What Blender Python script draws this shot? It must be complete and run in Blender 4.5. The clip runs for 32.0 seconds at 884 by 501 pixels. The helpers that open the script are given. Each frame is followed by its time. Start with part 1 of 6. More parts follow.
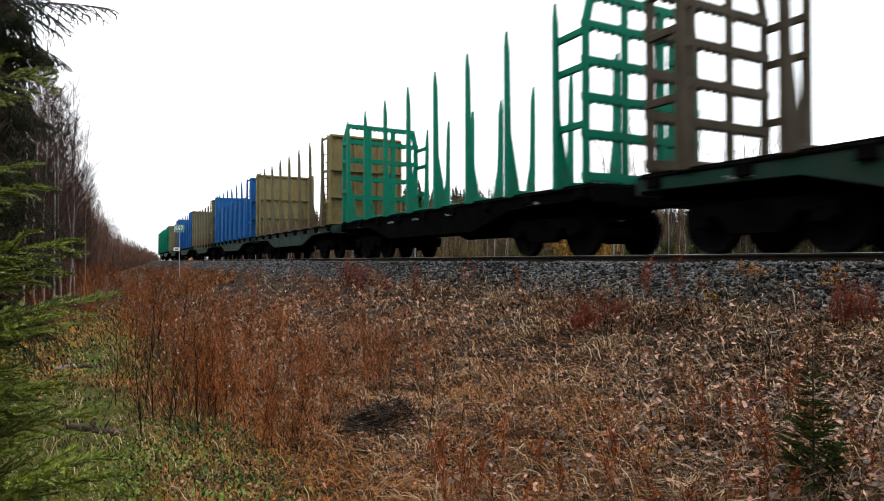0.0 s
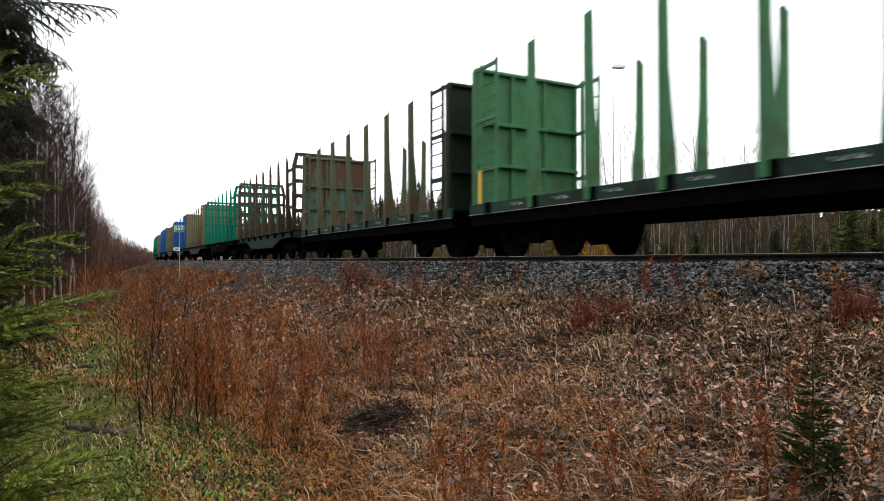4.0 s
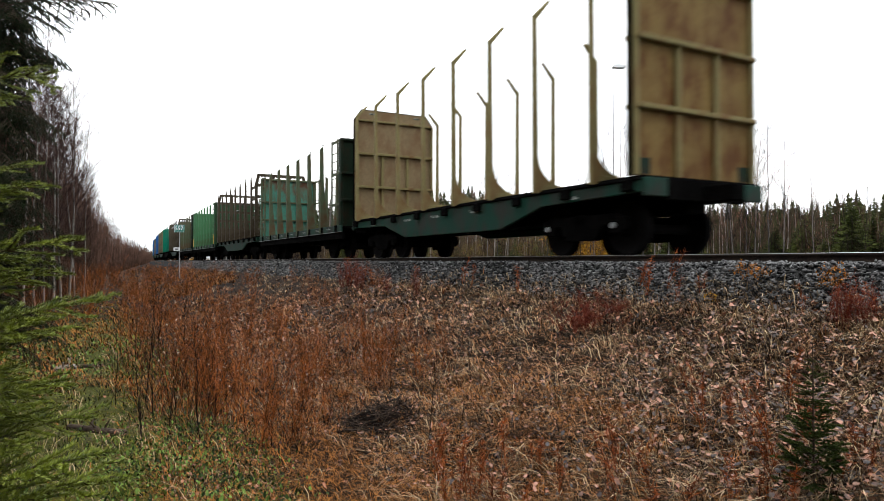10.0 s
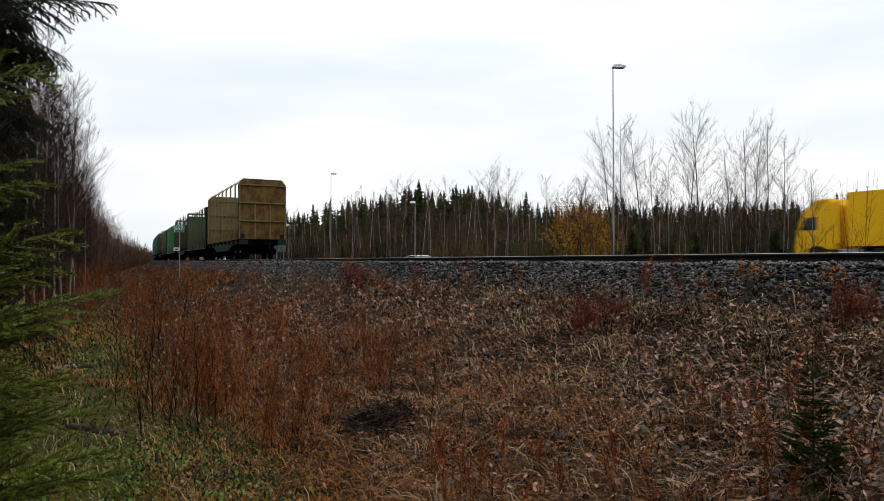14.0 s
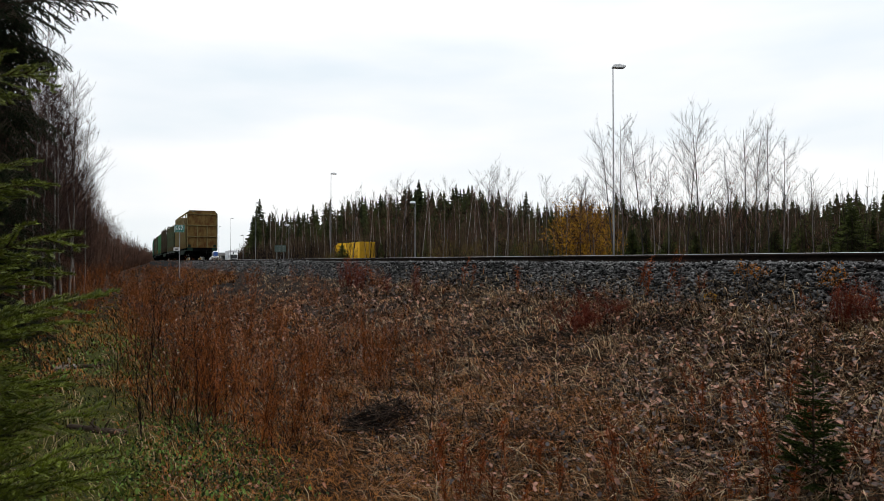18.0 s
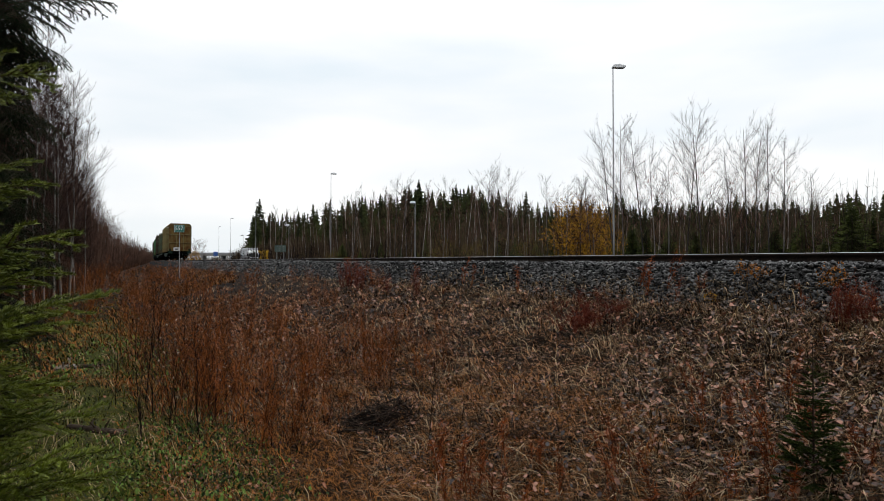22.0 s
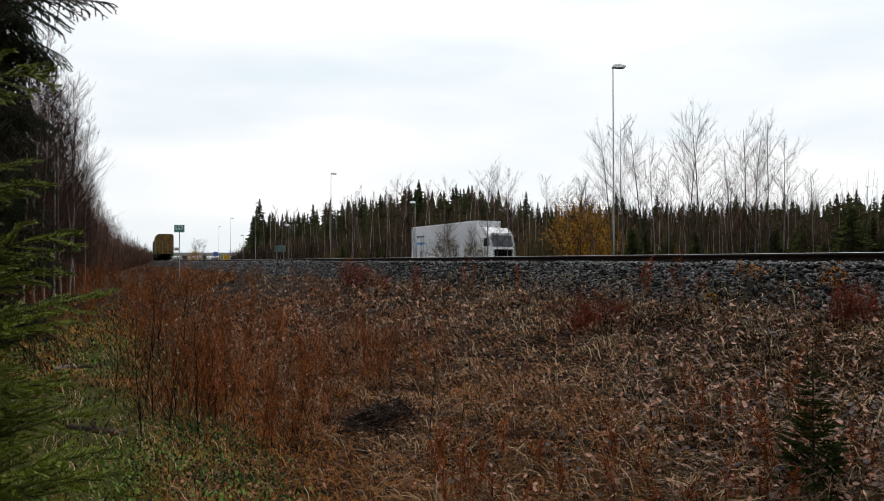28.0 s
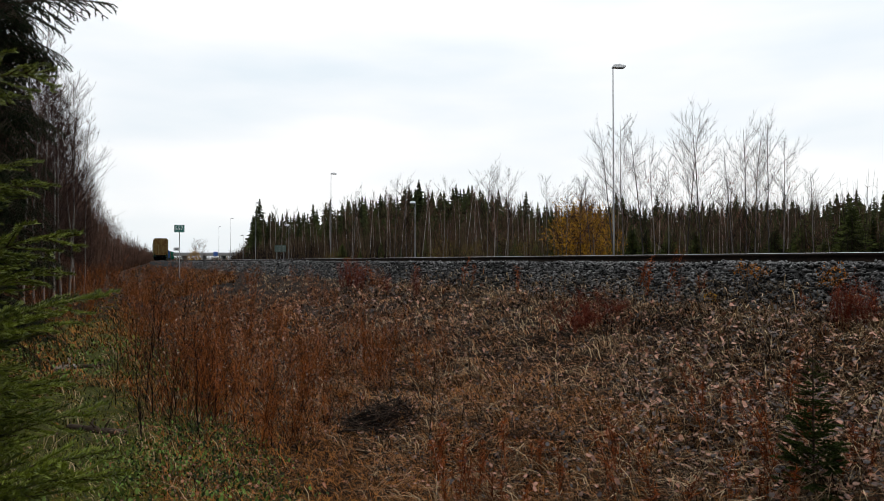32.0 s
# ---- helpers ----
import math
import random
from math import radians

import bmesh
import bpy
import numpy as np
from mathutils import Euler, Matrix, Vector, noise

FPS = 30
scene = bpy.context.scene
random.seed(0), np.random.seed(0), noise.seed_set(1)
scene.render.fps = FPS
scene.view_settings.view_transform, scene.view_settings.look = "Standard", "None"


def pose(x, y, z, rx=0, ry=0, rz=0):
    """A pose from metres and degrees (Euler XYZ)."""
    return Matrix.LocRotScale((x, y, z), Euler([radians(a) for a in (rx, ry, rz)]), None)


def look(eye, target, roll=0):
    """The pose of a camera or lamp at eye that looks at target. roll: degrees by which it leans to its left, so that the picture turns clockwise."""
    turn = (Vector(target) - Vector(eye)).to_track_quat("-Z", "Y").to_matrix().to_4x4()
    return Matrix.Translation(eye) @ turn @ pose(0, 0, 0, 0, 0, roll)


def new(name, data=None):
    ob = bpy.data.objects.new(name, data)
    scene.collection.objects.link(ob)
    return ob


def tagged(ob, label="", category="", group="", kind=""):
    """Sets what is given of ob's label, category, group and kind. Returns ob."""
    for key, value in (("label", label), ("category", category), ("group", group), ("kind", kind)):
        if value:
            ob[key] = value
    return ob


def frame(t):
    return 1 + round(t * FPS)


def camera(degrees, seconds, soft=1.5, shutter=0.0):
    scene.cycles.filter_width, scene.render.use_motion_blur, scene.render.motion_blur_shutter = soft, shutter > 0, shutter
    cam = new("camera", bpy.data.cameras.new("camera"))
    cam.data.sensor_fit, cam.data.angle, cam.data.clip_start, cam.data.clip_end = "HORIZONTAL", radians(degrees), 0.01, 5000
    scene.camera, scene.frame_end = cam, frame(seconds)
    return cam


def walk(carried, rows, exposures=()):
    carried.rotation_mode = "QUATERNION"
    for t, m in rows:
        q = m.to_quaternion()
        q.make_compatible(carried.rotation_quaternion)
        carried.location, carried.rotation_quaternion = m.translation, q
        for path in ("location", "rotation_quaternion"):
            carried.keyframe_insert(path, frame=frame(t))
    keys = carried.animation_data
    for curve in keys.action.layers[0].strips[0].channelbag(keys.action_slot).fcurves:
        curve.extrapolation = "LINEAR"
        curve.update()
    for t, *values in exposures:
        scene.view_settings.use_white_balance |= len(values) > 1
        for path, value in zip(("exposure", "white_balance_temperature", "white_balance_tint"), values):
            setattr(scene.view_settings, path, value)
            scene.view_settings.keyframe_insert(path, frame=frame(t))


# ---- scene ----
# A railway bank under an overcast sky. The rail tops are at z = 0; the camera stands still beside the track.
EYE_Z = -0.11
cam = camera(69.0, 32.0, soft=0.75, shutter=0.5)
CAM = Matrix.Translation((0, 0, EYE_Z)) @ pose(0, 0, 0, 90 + 0.954, 0, 0)
walk(cam, [(0.0, CAM), (32.0, CAM)],
     exposures=[(0.0, 1.05), (10.2, 1.05), (11.0, 0.93), (12.0, 0.35), (12.7, 0.01), (32.0, -0.01)])

# ---- sky and sun ----
world = bpy.data.worlds.new("overcast_sky")
scene.world = world
world.use_nodes = True
wn, wl = world.node_tree.nodes, world.node_tree.links
wn.clear()
w_out = wn.new("ShaderNodeOutputWorld")
w_bg1, w_bg2, w_mix = wn.new("ShaderNodeBackground"), wn.new("ShaderNodeBackground"), wn.new("ShaderNodeMixShader")
sky = wn.new("ShaderNodeTexSky")
sky.sky_type, sky.sun_disc = "NISHITA", False
sky.sun_elevation, sky.sun_rotation = radians(58), radians(33)
w_bg1.inputs[1].default_value = 0.12
wl.new(sky.outputs[0], w_bg1.inputs[0])
w_co, w_map = wn.new("ShaderNodeTexCoord"), wn.new("ShaderNodeMapping")
w_map.inputs["Scale"].default_value = (1.1, 1.1, 4.5)
w_noise, w_ramp = wn.new("ShaderNodeTexNoise"), wn.new("ShaderNodeValToRGB")
w_noise.inputs["Scale"].default_value, w_noise.inputs["Detail"].default_value = 1.7, 5
w_noise.inputs["Roughness"].default_value = 0.45
w_ramp.color_ramp.elements[0].position, w_ramp.color_ramp.elements[0].color = 0.36, (0.80, 0.87, 0.92, 1)
w_ramp.color_ramp.elements[1].position, w_ramp.color_ramp.elements[1].color = 0.58, (1.0, 1.0, 1.0, 1)
wl.new(w_co.outputs["Generated"], w_map.inputs[0])
wl.new(w_map.outputs[0], w_noise.inputs["Vector"])
wl.new(w_noise.outputs[0], w_ramp.inputs[0])
wl.new(w_ramp.outputs[0], w_bg2.inputs[0])
w_sep, w_sq, w_add = wn.new("ShaderNodeSeparateXYZ"), wn.new("ShaderNodeMath"), wn.new("ShaderNodeMath")
w_sq.operation, w_add.operation = "MULTIPLY", "MULTIPLY_ADD"      # overcast sky, brighter towards the zenith
wl.new(w_co.outputs["Generated"], w_sep.inputs[0])
wl.new(w_sep.outputs["Z"], w_sq.inputs[0])
wl.new(w_sep.outputs["Z"], w_sq.inputs[1])
wl.new(w_sq.outputs[0], w_add.inputs[0])
w_add.inputs[1].default_value, w_add.inputs[2].default_value = 0.6, 1.04
wl.new(w_add.outputs[0], w_bg2.inputs[1])
w_mix.inputs[0].default_value = 0.93
wl.new(w_bg1.outputs[0], w_mix.inputs[1])
wl.new(w_bg2.outputs[0], w_mix.inputs[2])
wl.new(w_mix.outputs[0], w_out.inputs[0])

sun_data = bpy.data.lights.new("sun", "SUN")
sun_data.energy, sun_data.angle, sun_data.color = 0.5, radians(35), (1.0, 0.97, 0.93)
sun = new("sun", sun_data)
sun.matrix_world = look((20, 31, 60), (0, 0, 0))

# ---- plan: s runs along the track (away), q across it; the line bends gently to the right far off ----
TURN = 27.97
SN, CN = math.sin(radians(TURN)), math.cos(radians(TURN))
QC = 9.09           # track centre
BEND, RADIUS = 46.0, 2150.0


def bend(s):
    s = np.asarray(s, float)
    a = np.clip(s - BEND, 0, 500)
    return a * a / (2 * RADIUS) + np.clip(s - BEND - 500, 0, None) * (500 / RADIUS)


def spot(s, q, z=0.0):
    """World place of plan coordinates, along and across the line."""
    q2 = q + float(bend(s))
    return Vector((-s * SN + q2 * CN, s * CN + q2 * SN, z))


def spots(s, q, z):
    q2 = q + bend(s)
    return np.stack([-s * SN + q2 * CN, s * CN + q2 * SN, z], -1)


def heading(s):
    """Degrees about z so that +y follows the line."""
    a = min(max(s - BEND, 0), 500) / RADIUS
    return TURN - math.degrees(math.atan(a))


def at_line(s, q, z=0.0, turn=0.0):
    p = spot(s, q, z)
    return pose(p.x, p.y, p.z, 0, 0, heading(s) + turn)


def sight(x, y, depth):
    """World place by bearing (tangents to the right and up) and depth."""
    return Vector((x * depth, depth, EYE_Z + y * depth))


def fbm(x, y, seed=0.0):
    """Cheap smooth noise on arrays."""
    v = np.zeros_like(np.asarray(x, float))
    rs = np.random.RandomState(int(seed * 7) + 3)
    for k in range(9):
        a, f = rs.uniform(0, 6.28), 0.6 * 1.5 ** k
        v += np.sin((x * np.cos(a) + y * np.sin(a)) * f + rs.uniform(0, 6.28)) * 0.8 ** k
    return v / 3.0


Q_KNOTS = [-4000, -60, -14, -4, 0.6, 1.6, 2.6, 4.5, 6.5, 6.9, 11.4, 13.0, 15.5, 20.0, 26.0, 50.0, 60.0, 4000]
Z_KNOTS = [-1.4, -1.5, -1.62, -1.72, -1.78, -1.92, -1.80, -1.27, -0.68, -0.70, -0.70, -1.1, -1.15, -1.15, -1.2, -1.2, -1.2, -1.2]


def ground_z(s, q):
    s, q = np.asarray(s, float), np.asarray(q, float)
    z = np.interp(q, Q_KNOTS, Z_KNOTS)
    soft = np.clip((6.4 - q) / 1.5, 0, 1) * np.clip((s + 400) / 10, 0, 1)
    z = z + soft * (0.055 * fbm(s, q, 1) + 0.05 * fbm(s * 3.1, q * 3.1, 2))
    hump = np.exp(-(((s - 6.05) / 0.5) ** 2 + ((q - 2.64) / 0.42) ** 2))
    return z + 0.10 * hump


# ---- materials ----
def shade(name, c1, c2, rough=0.85, scale=3.0, fine=40.0, bump=0.3, metal=0.0, c3=None, amount=0.5, island=0.0, per_object=0.0, streak=None,
          spec=0.08, squeeze=None, bump_d=0.01, blend=0.04, skew=1.0):
    """Procedural surface: c1 to c2 by a coarse and a fine noise, c3 in patches, shifts per island or per object."""
    m = bpy.data.materials.new(name)
    m.use_nodes = True
    n, l = m.node_tree.nodes, m.node_tree.links
    b = n["Principled BSDF"]
    b.inputs["Roughness"].default_value, b.inputs["Metallic"].default_value = rough, metal
    b.inputs["Specular IOR Level"].default_value = spec
    co = n.new("ShaderNodeTexCoord")
    src = co.outputs["Object"]
    if squeeze:
        mp = n.new("ShaderNodeMapping")
        mp.inputs["Scale"].default_value = squeeze
        l.new(src, mp.inputs[0])
        src = mp.outputs[0]
    def noise_at(sc, det):
        t = n.new("ShaderNodeTexNoise")
        t.inputs["Scale"].default_value, t.inputs["Detail"].default_value = sc, det
        l.new(src, t.inputs["Vector"])
        return t
    a, f = noise_at(scale, 4), noise_at(fine, 3)
    add = n.new("ShaderNodeMath")
    add.operation = "ADD"
    l.new(a.outputs[0], add.inputs[0])
    l.new(f.outputs[0], add.inputs[1])
    val = add.outputs[0]
    for kind, w in (("island", island), ("object", per_object)):
        if w:
            g = n.new("ShaderNodeNewGeometry") if kind == "island" else n.new("ShaderNodeObjectInfo")
            mul = n.new("ShaderNodeMath")
            mul.operation = "MULTIPLY_ADD"
            l.new(g.outputs["Random Per Island" if kind == "island" else "Random"], mul.inputs[0])
            mul.inputs[1].default_value = w
            sub = n.new("ShaderNodeMath")
            sub.operation = "SUBTRACT"
            sub.inputs[1].default_value = w / 2
            l.new(val, sub.inputs[0])
            l.new(sub.outputs[0], mul.inputs[2])
            val = mul.outputs[0]
    ramp = n.new("ShaderNodeMapRange")
    ramp.inputs["From Min"].default_value, ramp.inputs["From Max"].default_value = 0.72, 1.28
    l.new(val, ramp.inputs["Value"])
    pw = n.new("ShaderNodeMath")
    pw.operation = "POWER"
    pw.inputs[1].default_value = skew
    l.new(ramp.outputs[0], pw.inputs[0])
    mix = n.new("ShaderNodeMix")
    mix.data_type = "RGBA"
    mix.inputs["A"].default_value, mix.inputs["B"].default_value = (*c1, 1), (*c2, 1)
    l.new(pw.outputs[0], mix.inputs["Factor"])
    col = mix.outputs["Result"]
    if c3:
        p = noise_at(scale * 1.7 + 0.37, 6)
        st = n.new("ShaderNodeMapRange")
        st.inputs["From Min"].default_value, st.inputs["From Max"].default_value = 0.70 - blend - 0.3 * amount, 0.70 + blend - 0.3 * amount
        level = p.outputs[0]
        if streak:       # patches gather towards the upper edge, z from streak[0] to streak[1]
            sx, mr, ad = n.new("ShaderNodeSeparateXYZ"), n.new("ShaderNodeMapRange"), n.new("ShaderNodeMath")
            l.new(co.outputs["Object"], sx.inputs[0])
            mr.inputs["From Min"].default_value, mr.inputs["From Max"].default_value, mr.inputs["To Max"].default_value = streak[0], streak[1], streak[2]
            l.new(sx.outputs["Z"], mr.inputs["Value"])
            ad.operation = "ADD"
            l.new(level, ad.inputs[0])
            l.new(mr.outputs[0], ad.inputs[1])
            level = ad.outputs[0]
        l.new(level, st.inputs["Value"])
        mx = n.new("ShaderNodeMix")
        mx.data_type = "RGBA"
        mx.inputs["B"].default_value = (*c3, 1)
        l.new(st.outputs[0], mx.inputs["Factor"])
        l.new(col, mx.inputs["A"])
        col = mx.outputs["Result"]
    l.new(col, b.inputs["Base Color"])
    if bump:
        bp = n.new("ShaderNodeBump")
        bp.inputs["Strength"].default_value, bp.inputs["Distance"].default_value = bump, bump_d
        l.new(f.outputs[0], bp.inputs["Height"])
        l.new(bp.outputs[0], b.inputs["Normal"])
    return m


def plain(name, c, rough=0.6, metal=0.0, glow=0.0):
    m = bpy.data.materials.new(name)
    m.use_nodes = True
    b = m.node_tree.nodes["Principled BSDF"]
    b.inputs["Base Color"].default_value = (*c, 1)
    b.inputs["Roughness"].default_value, b.inputs["Metallic"].default_value = rough, metal
    if glow:
        b.inputs["Emission Color"].default_value, b.inputs["Emission Strength"].default_value = (*c, 1), glow
    return m


def paint(name, c, rust=0.35, rust_c=(0.10, 0.055, 0.035), fade=0.75, streak=None):
    c, rust_c = tuple(v * 0.74 for v in c), tuple(v * 0.8 for v in rust_c)
    return shade(name, tuple(v * fade for v in c), c, 0.62, 1.3, 22, 0.15, c3=rust_c, amount=rust, spec=0.08, squeeze=(1, 1, 0.6), blend=0.11, streak=streak)


# Soil near black: shade between the grass blades is put into its colour.
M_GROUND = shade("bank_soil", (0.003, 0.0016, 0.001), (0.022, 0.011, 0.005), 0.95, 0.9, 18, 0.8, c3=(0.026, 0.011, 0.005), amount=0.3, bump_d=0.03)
# Skew turns many blades near black, painting in the grass's shaded gaps.
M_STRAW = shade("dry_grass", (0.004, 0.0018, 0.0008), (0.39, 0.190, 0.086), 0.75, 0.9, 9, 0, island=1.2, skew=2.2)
M_STRAW_PALE = shade("pale_dry_grass", (0.05, 0.029, 0.014), (0.48, 0.350, 0.210), 0.7, 0.9, 9, 0, island=1.1, skew=1.5)
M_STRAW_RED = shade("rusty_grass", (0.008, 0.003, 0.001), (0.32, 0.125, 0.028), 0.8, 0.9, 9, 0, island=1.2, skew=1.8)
M_GREEN_GRASS = shade("green_grass", (0.005, 0.007, 0.001), (0.135, 0.130, 0.014), 0.7, 0.8, 9, 0, island=1.1, skew=1.4)
M_LEAF = shade("dead_leaf", (0.020, 0.008, 0.005), (0.33, 0.150, 0.092), 0.55, 0.8, 30, 0, island=1.3, spec=0.5, skew=1.6)
M_LEAF_RED = shade("dead_leaf_red", (0.06, 0.016, 0.006), (0.30, 0.11, 0.05), 0.6, 0.8, 30, 0, island=1.0, spec=0.5)
M_BERRY = shade("berry_leaf", (0.008, 0.018, 0.003), (0.130, 0.200, 0.040), 0.5, 1.0, 20, 0, island=1.2, skew=1.6)
M_RUSTSTEM = shade("rust_stem", (0.008, 0.0026, 0.001), (0.36, 0.105, 0.024), 0.8, 1.2, 14, 0, island=1.3, per_object=0.5, skew=1.7)
M_RUSTRED = shade("rust_red_stem", (0.06, 0.014, 0.004), (0.34, 0.085, 0.020), 0.7, 1.2, 14, 0, island=0.8, per_object=0.3)
# Seed heads; the thicket's pale glints are put into this colour too.
M_PALESEED = shade("pale_seed_and_glint", (0.26, 0.17, 0.11), (0.62, 0.50, 0.38), 0.8, 1.2, 14, 0, island=0.9)
M_REDSTEM = shade("red_leaf", (0.06, 0.010, 0.006), (0.19, 0.042, 0.022), 0.8, 1.2, 14, 0, island=0.8)
M_DARKSTEM = shade("dark_stem", (0.004, 0.003, 0.0025), (0.024, 0.015, 0.011), 0.85, 2.0, 30, 0, island=0.5)
M_STONE = shade("ballast_stone", (0.0025, 0.0025, 0.003), (0.130, 0.127, 0.126), 0.5, 9, 60, 0.15, island=1.3, per_object=0.8, spec=0.2, skew=2.0)
M_BALLAST_BED = shade("ballast_bed", (0.006, 0.006, 0.006), (0.035, 0.034, 0.033), 0.95, 8, 25, 1.0, bump_d=0.05)
M_RAIL = shade("rail_steel_rusty", (0.008, 0.006, 0.005), (0.028, 0.018, 0.013), 0.8, 4, 40, 0.2, spec=0.15)
M_RAILTOP = shade("rail_top_polished", (0.35, 0.35, 0.36), (0.5, 0.5, 0.5), 0.28, 3, 30, 0, metal=1.0)
M_SLEEPER = shade("concrete_sleeper", (0.16, 0.15, 0.14), (0.30, 0.29, 0.27), 0.9, 4, 40, 0.3)
M_ASPHALT = shade("asphalt", (0.035, 0.036, 0.038), (0.075, 0.075, 0.075), 0.75, 0.3, 50, 0.3)
M_LINE = plain("road_line_white", (0.6, 0.6, 0.58), 0.7)
M_BARK = shade("birch_bark", (0.10, 0.088, 0.080), (0.30, 0.28, 0.255), 0.8, 2.5, 14, 0.3, c3=(0.035, 0.03, 0.028), amount=0.32, squeeze=(1, 1, 2.6))
M_BARK_DARK = shade("weathered_birch_bark", (0.035, 0.030, 0.027), (0.20, 0.18, 0.165), 0.85, 1.2, 14, 0.3, squeeze=(1, 1, 0.5), per_object=0.5)
M_BARK_PALE = shade("pale_birch_bark", (0.20, 0.18, 0.165), (0.50, 0.47, 0.43), 0.8, 2.0, 12, 0.3, c3=(0.04, 0.033, 0.03), amount=0.30, squeeze=(1, 1, 2.6))
M_TWIG_DARK = shade("dark_purple_twig", (0.012, 0.007, 0.006), (0.060, 0.036, 0.030), 0.85, 0.5, 6, 0, island=0.5)
M_BRUSH = shade("brown_brush", (0.018, 0.012, 0.007), (0.130, 0.088, 0.052), 0.85, 0.3, 3, 0, island=0.8)
M_TWIG = shade("bare_twig", (0.030, 0.016, 0.011), (0.160, 0.090, 0.064), 0.85, 0.5, 6, 0, island=0.6)
M_TWIG_GREY = shade("grey_twig", (0.006, 0.004, 0.0035), (0.024, 0.016, 0.013), 0.85, 0.5, 6, 0, island=0.4)
M_TRUNK = shade("spruce_bark", (0.028, 0.020, 0.015), (0.09, 0.062, 0.047), 0.9, 5, 30, 0.6)
M_SPRUCE = shade("spruce_needles_far", (0.016, 0.022, 0.008), (0.080, 0.092, 0.032), 0.75, 0.9, 8, 0, island=0.5, per_object=0.35)
M_NEEDLE = shade("spruce_needles_young", (0.026, 0.040, 0.003), (0.19, 0.225, 0.022), 0.55, 2.5, 20, 0, island=0.5, spec=0.4)
M_NEEDLE_MID = shade("spruce_needles_mid", (0.010, 0.018, 0.004), (0.062, 0.085, 0.018), 0.6, 2.5, 20, 0, island=0.4)
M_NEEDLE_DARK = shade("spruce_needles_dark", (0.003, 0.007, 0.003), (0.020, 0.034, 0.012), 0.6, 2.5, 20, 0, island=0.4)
M_YELLOWLEAF = shade("yellow_leaf", (0.16, 0.075, 0.006), (0.60, 0.32, 0.026), 0.7, 0.8, 10, 0, island=0.7)
M_OLIVELEAF = shade("olive_leaf", (0.045, 0.036, 0.010), (0.185, 0.135, 0.036), 0.7, 0.8, 10, 0, island=0.8)
M_GALV = shade("galvanised_steel", (0.20, 0.205, 0.21), (0.34, 0.345, 0.35), 0.5, 4, 40, 0.1, metal=0.5)
# Near-black: the deep shade under the wagons is put into these two colours.
M_BLACK = shade("near_black_steel", (0.001, 0.001, 0.001), (0.004, 0.0038, 0.0036), 0.95, 3, 30, 0.1, spec=0.01)
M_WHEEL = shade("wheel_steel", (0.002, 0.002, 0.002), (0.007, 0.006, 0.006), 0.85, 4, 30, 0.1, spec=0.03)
M_RUBBER = shade("tyre_rubber", (0.012, 0.012, 0.012), (0.03, 0.03, 0.03), 0.85, 6, 40, 0.2)
M_GLASS = plain("dark_window_glass", (0.015, 0.02, 0.025), 0.08)
M_WHITEPAINT = shade("white_paint", (0.62, 0.63, 0.64), (0.76, 0.77, 0.78), 0.4, 0.6, 20, 0.03, spec=0.5)
M_MARK = shade("worn_white_marking", (0.14, 0.16, 0.15), (0.38, 0.40, 0.38), 0.8, 6, 30, 0, c3=(0.02, 0.03, 0.025), amount=0.75)
BEIGE = paint("beige_paint", (0.235, 0.195, 0.085), 0.36, (0.15, 0.085, 0.035))
BEIGE2 = paint("beige_paint_rusty", (0.215, 0.140, 0.046), 0.6, (0.095, 0.040, 0.012))
BEIGE_IN = paint("brownish_beige_paint", (0.25, 0.18, 0.098), 0.45, (0.15, 0.085, 0.042))
TEAL = paint("teal_paint_rusty", (0.068, 0.225, 0.165), 0.18, (0.105, 0.052, 0.030), streak=(3.0, 4.4, 0.22))
TEALRUST = paint("teal_paint_very_rusty", (0.060, 0.20, 0.15), 0.62, (0.085, 0.047, 0.026), streak=(2.2, 4.4, 0.25))
DKGREEN = paint("dark_green_paint", (0.012, 0.026, 0.015), 0.4, (0.024, 0.016, 0.008))
GREEN = paint("green_paint", (0.070, 0.205, 0.092), 0.28, (0.060, 0.082, 0.036))
STAKEGREEN = paint("olive_green_paint", (0.085, 0.108, 0.060), 0.4, (0.085, 0.052, 0.026))
EMERALD = paint("emerald_paint", (0.0, 0.18, 0.105), 0.15, (0.02, 0.085, 0.055))
BROWN = paint("brown_paint", (0.072, 0.056, 0.036), 0.4, (0.035, 0.024, 0.014))
OLIVE = paint("olive_paint", (0.135, 0.13, 0.075), 0.35)
BLUE = paint("blue_paint", (0.015, 0.12, 0.36), 0.2, (0.03, 0.10, 0.26))
SILLGREEN = paint("sill_green_paint", (0.008, 0.048, 0.032), 0.6, (0.022, 0.026, 0.021))
SILLGREY = paint("sill_dark_green_paint", (0.024, 0.066, 0.048), 0.62, (0.018, 0.022, 0.018))
GREEN_DULL = paint("dull_green_paint", (0.034, 0.092, 0.044), 0.45, (0.050, 0.048, 0.026))
YELLOW = paint("yellow_paint", (1.02, 0.57, 0.016), 0.0, (0.98, 0.55, 0.014), 0.94)
STRIPE = plain("yellow_stripe", (0.55, 0.33, 0.03), 0.7)


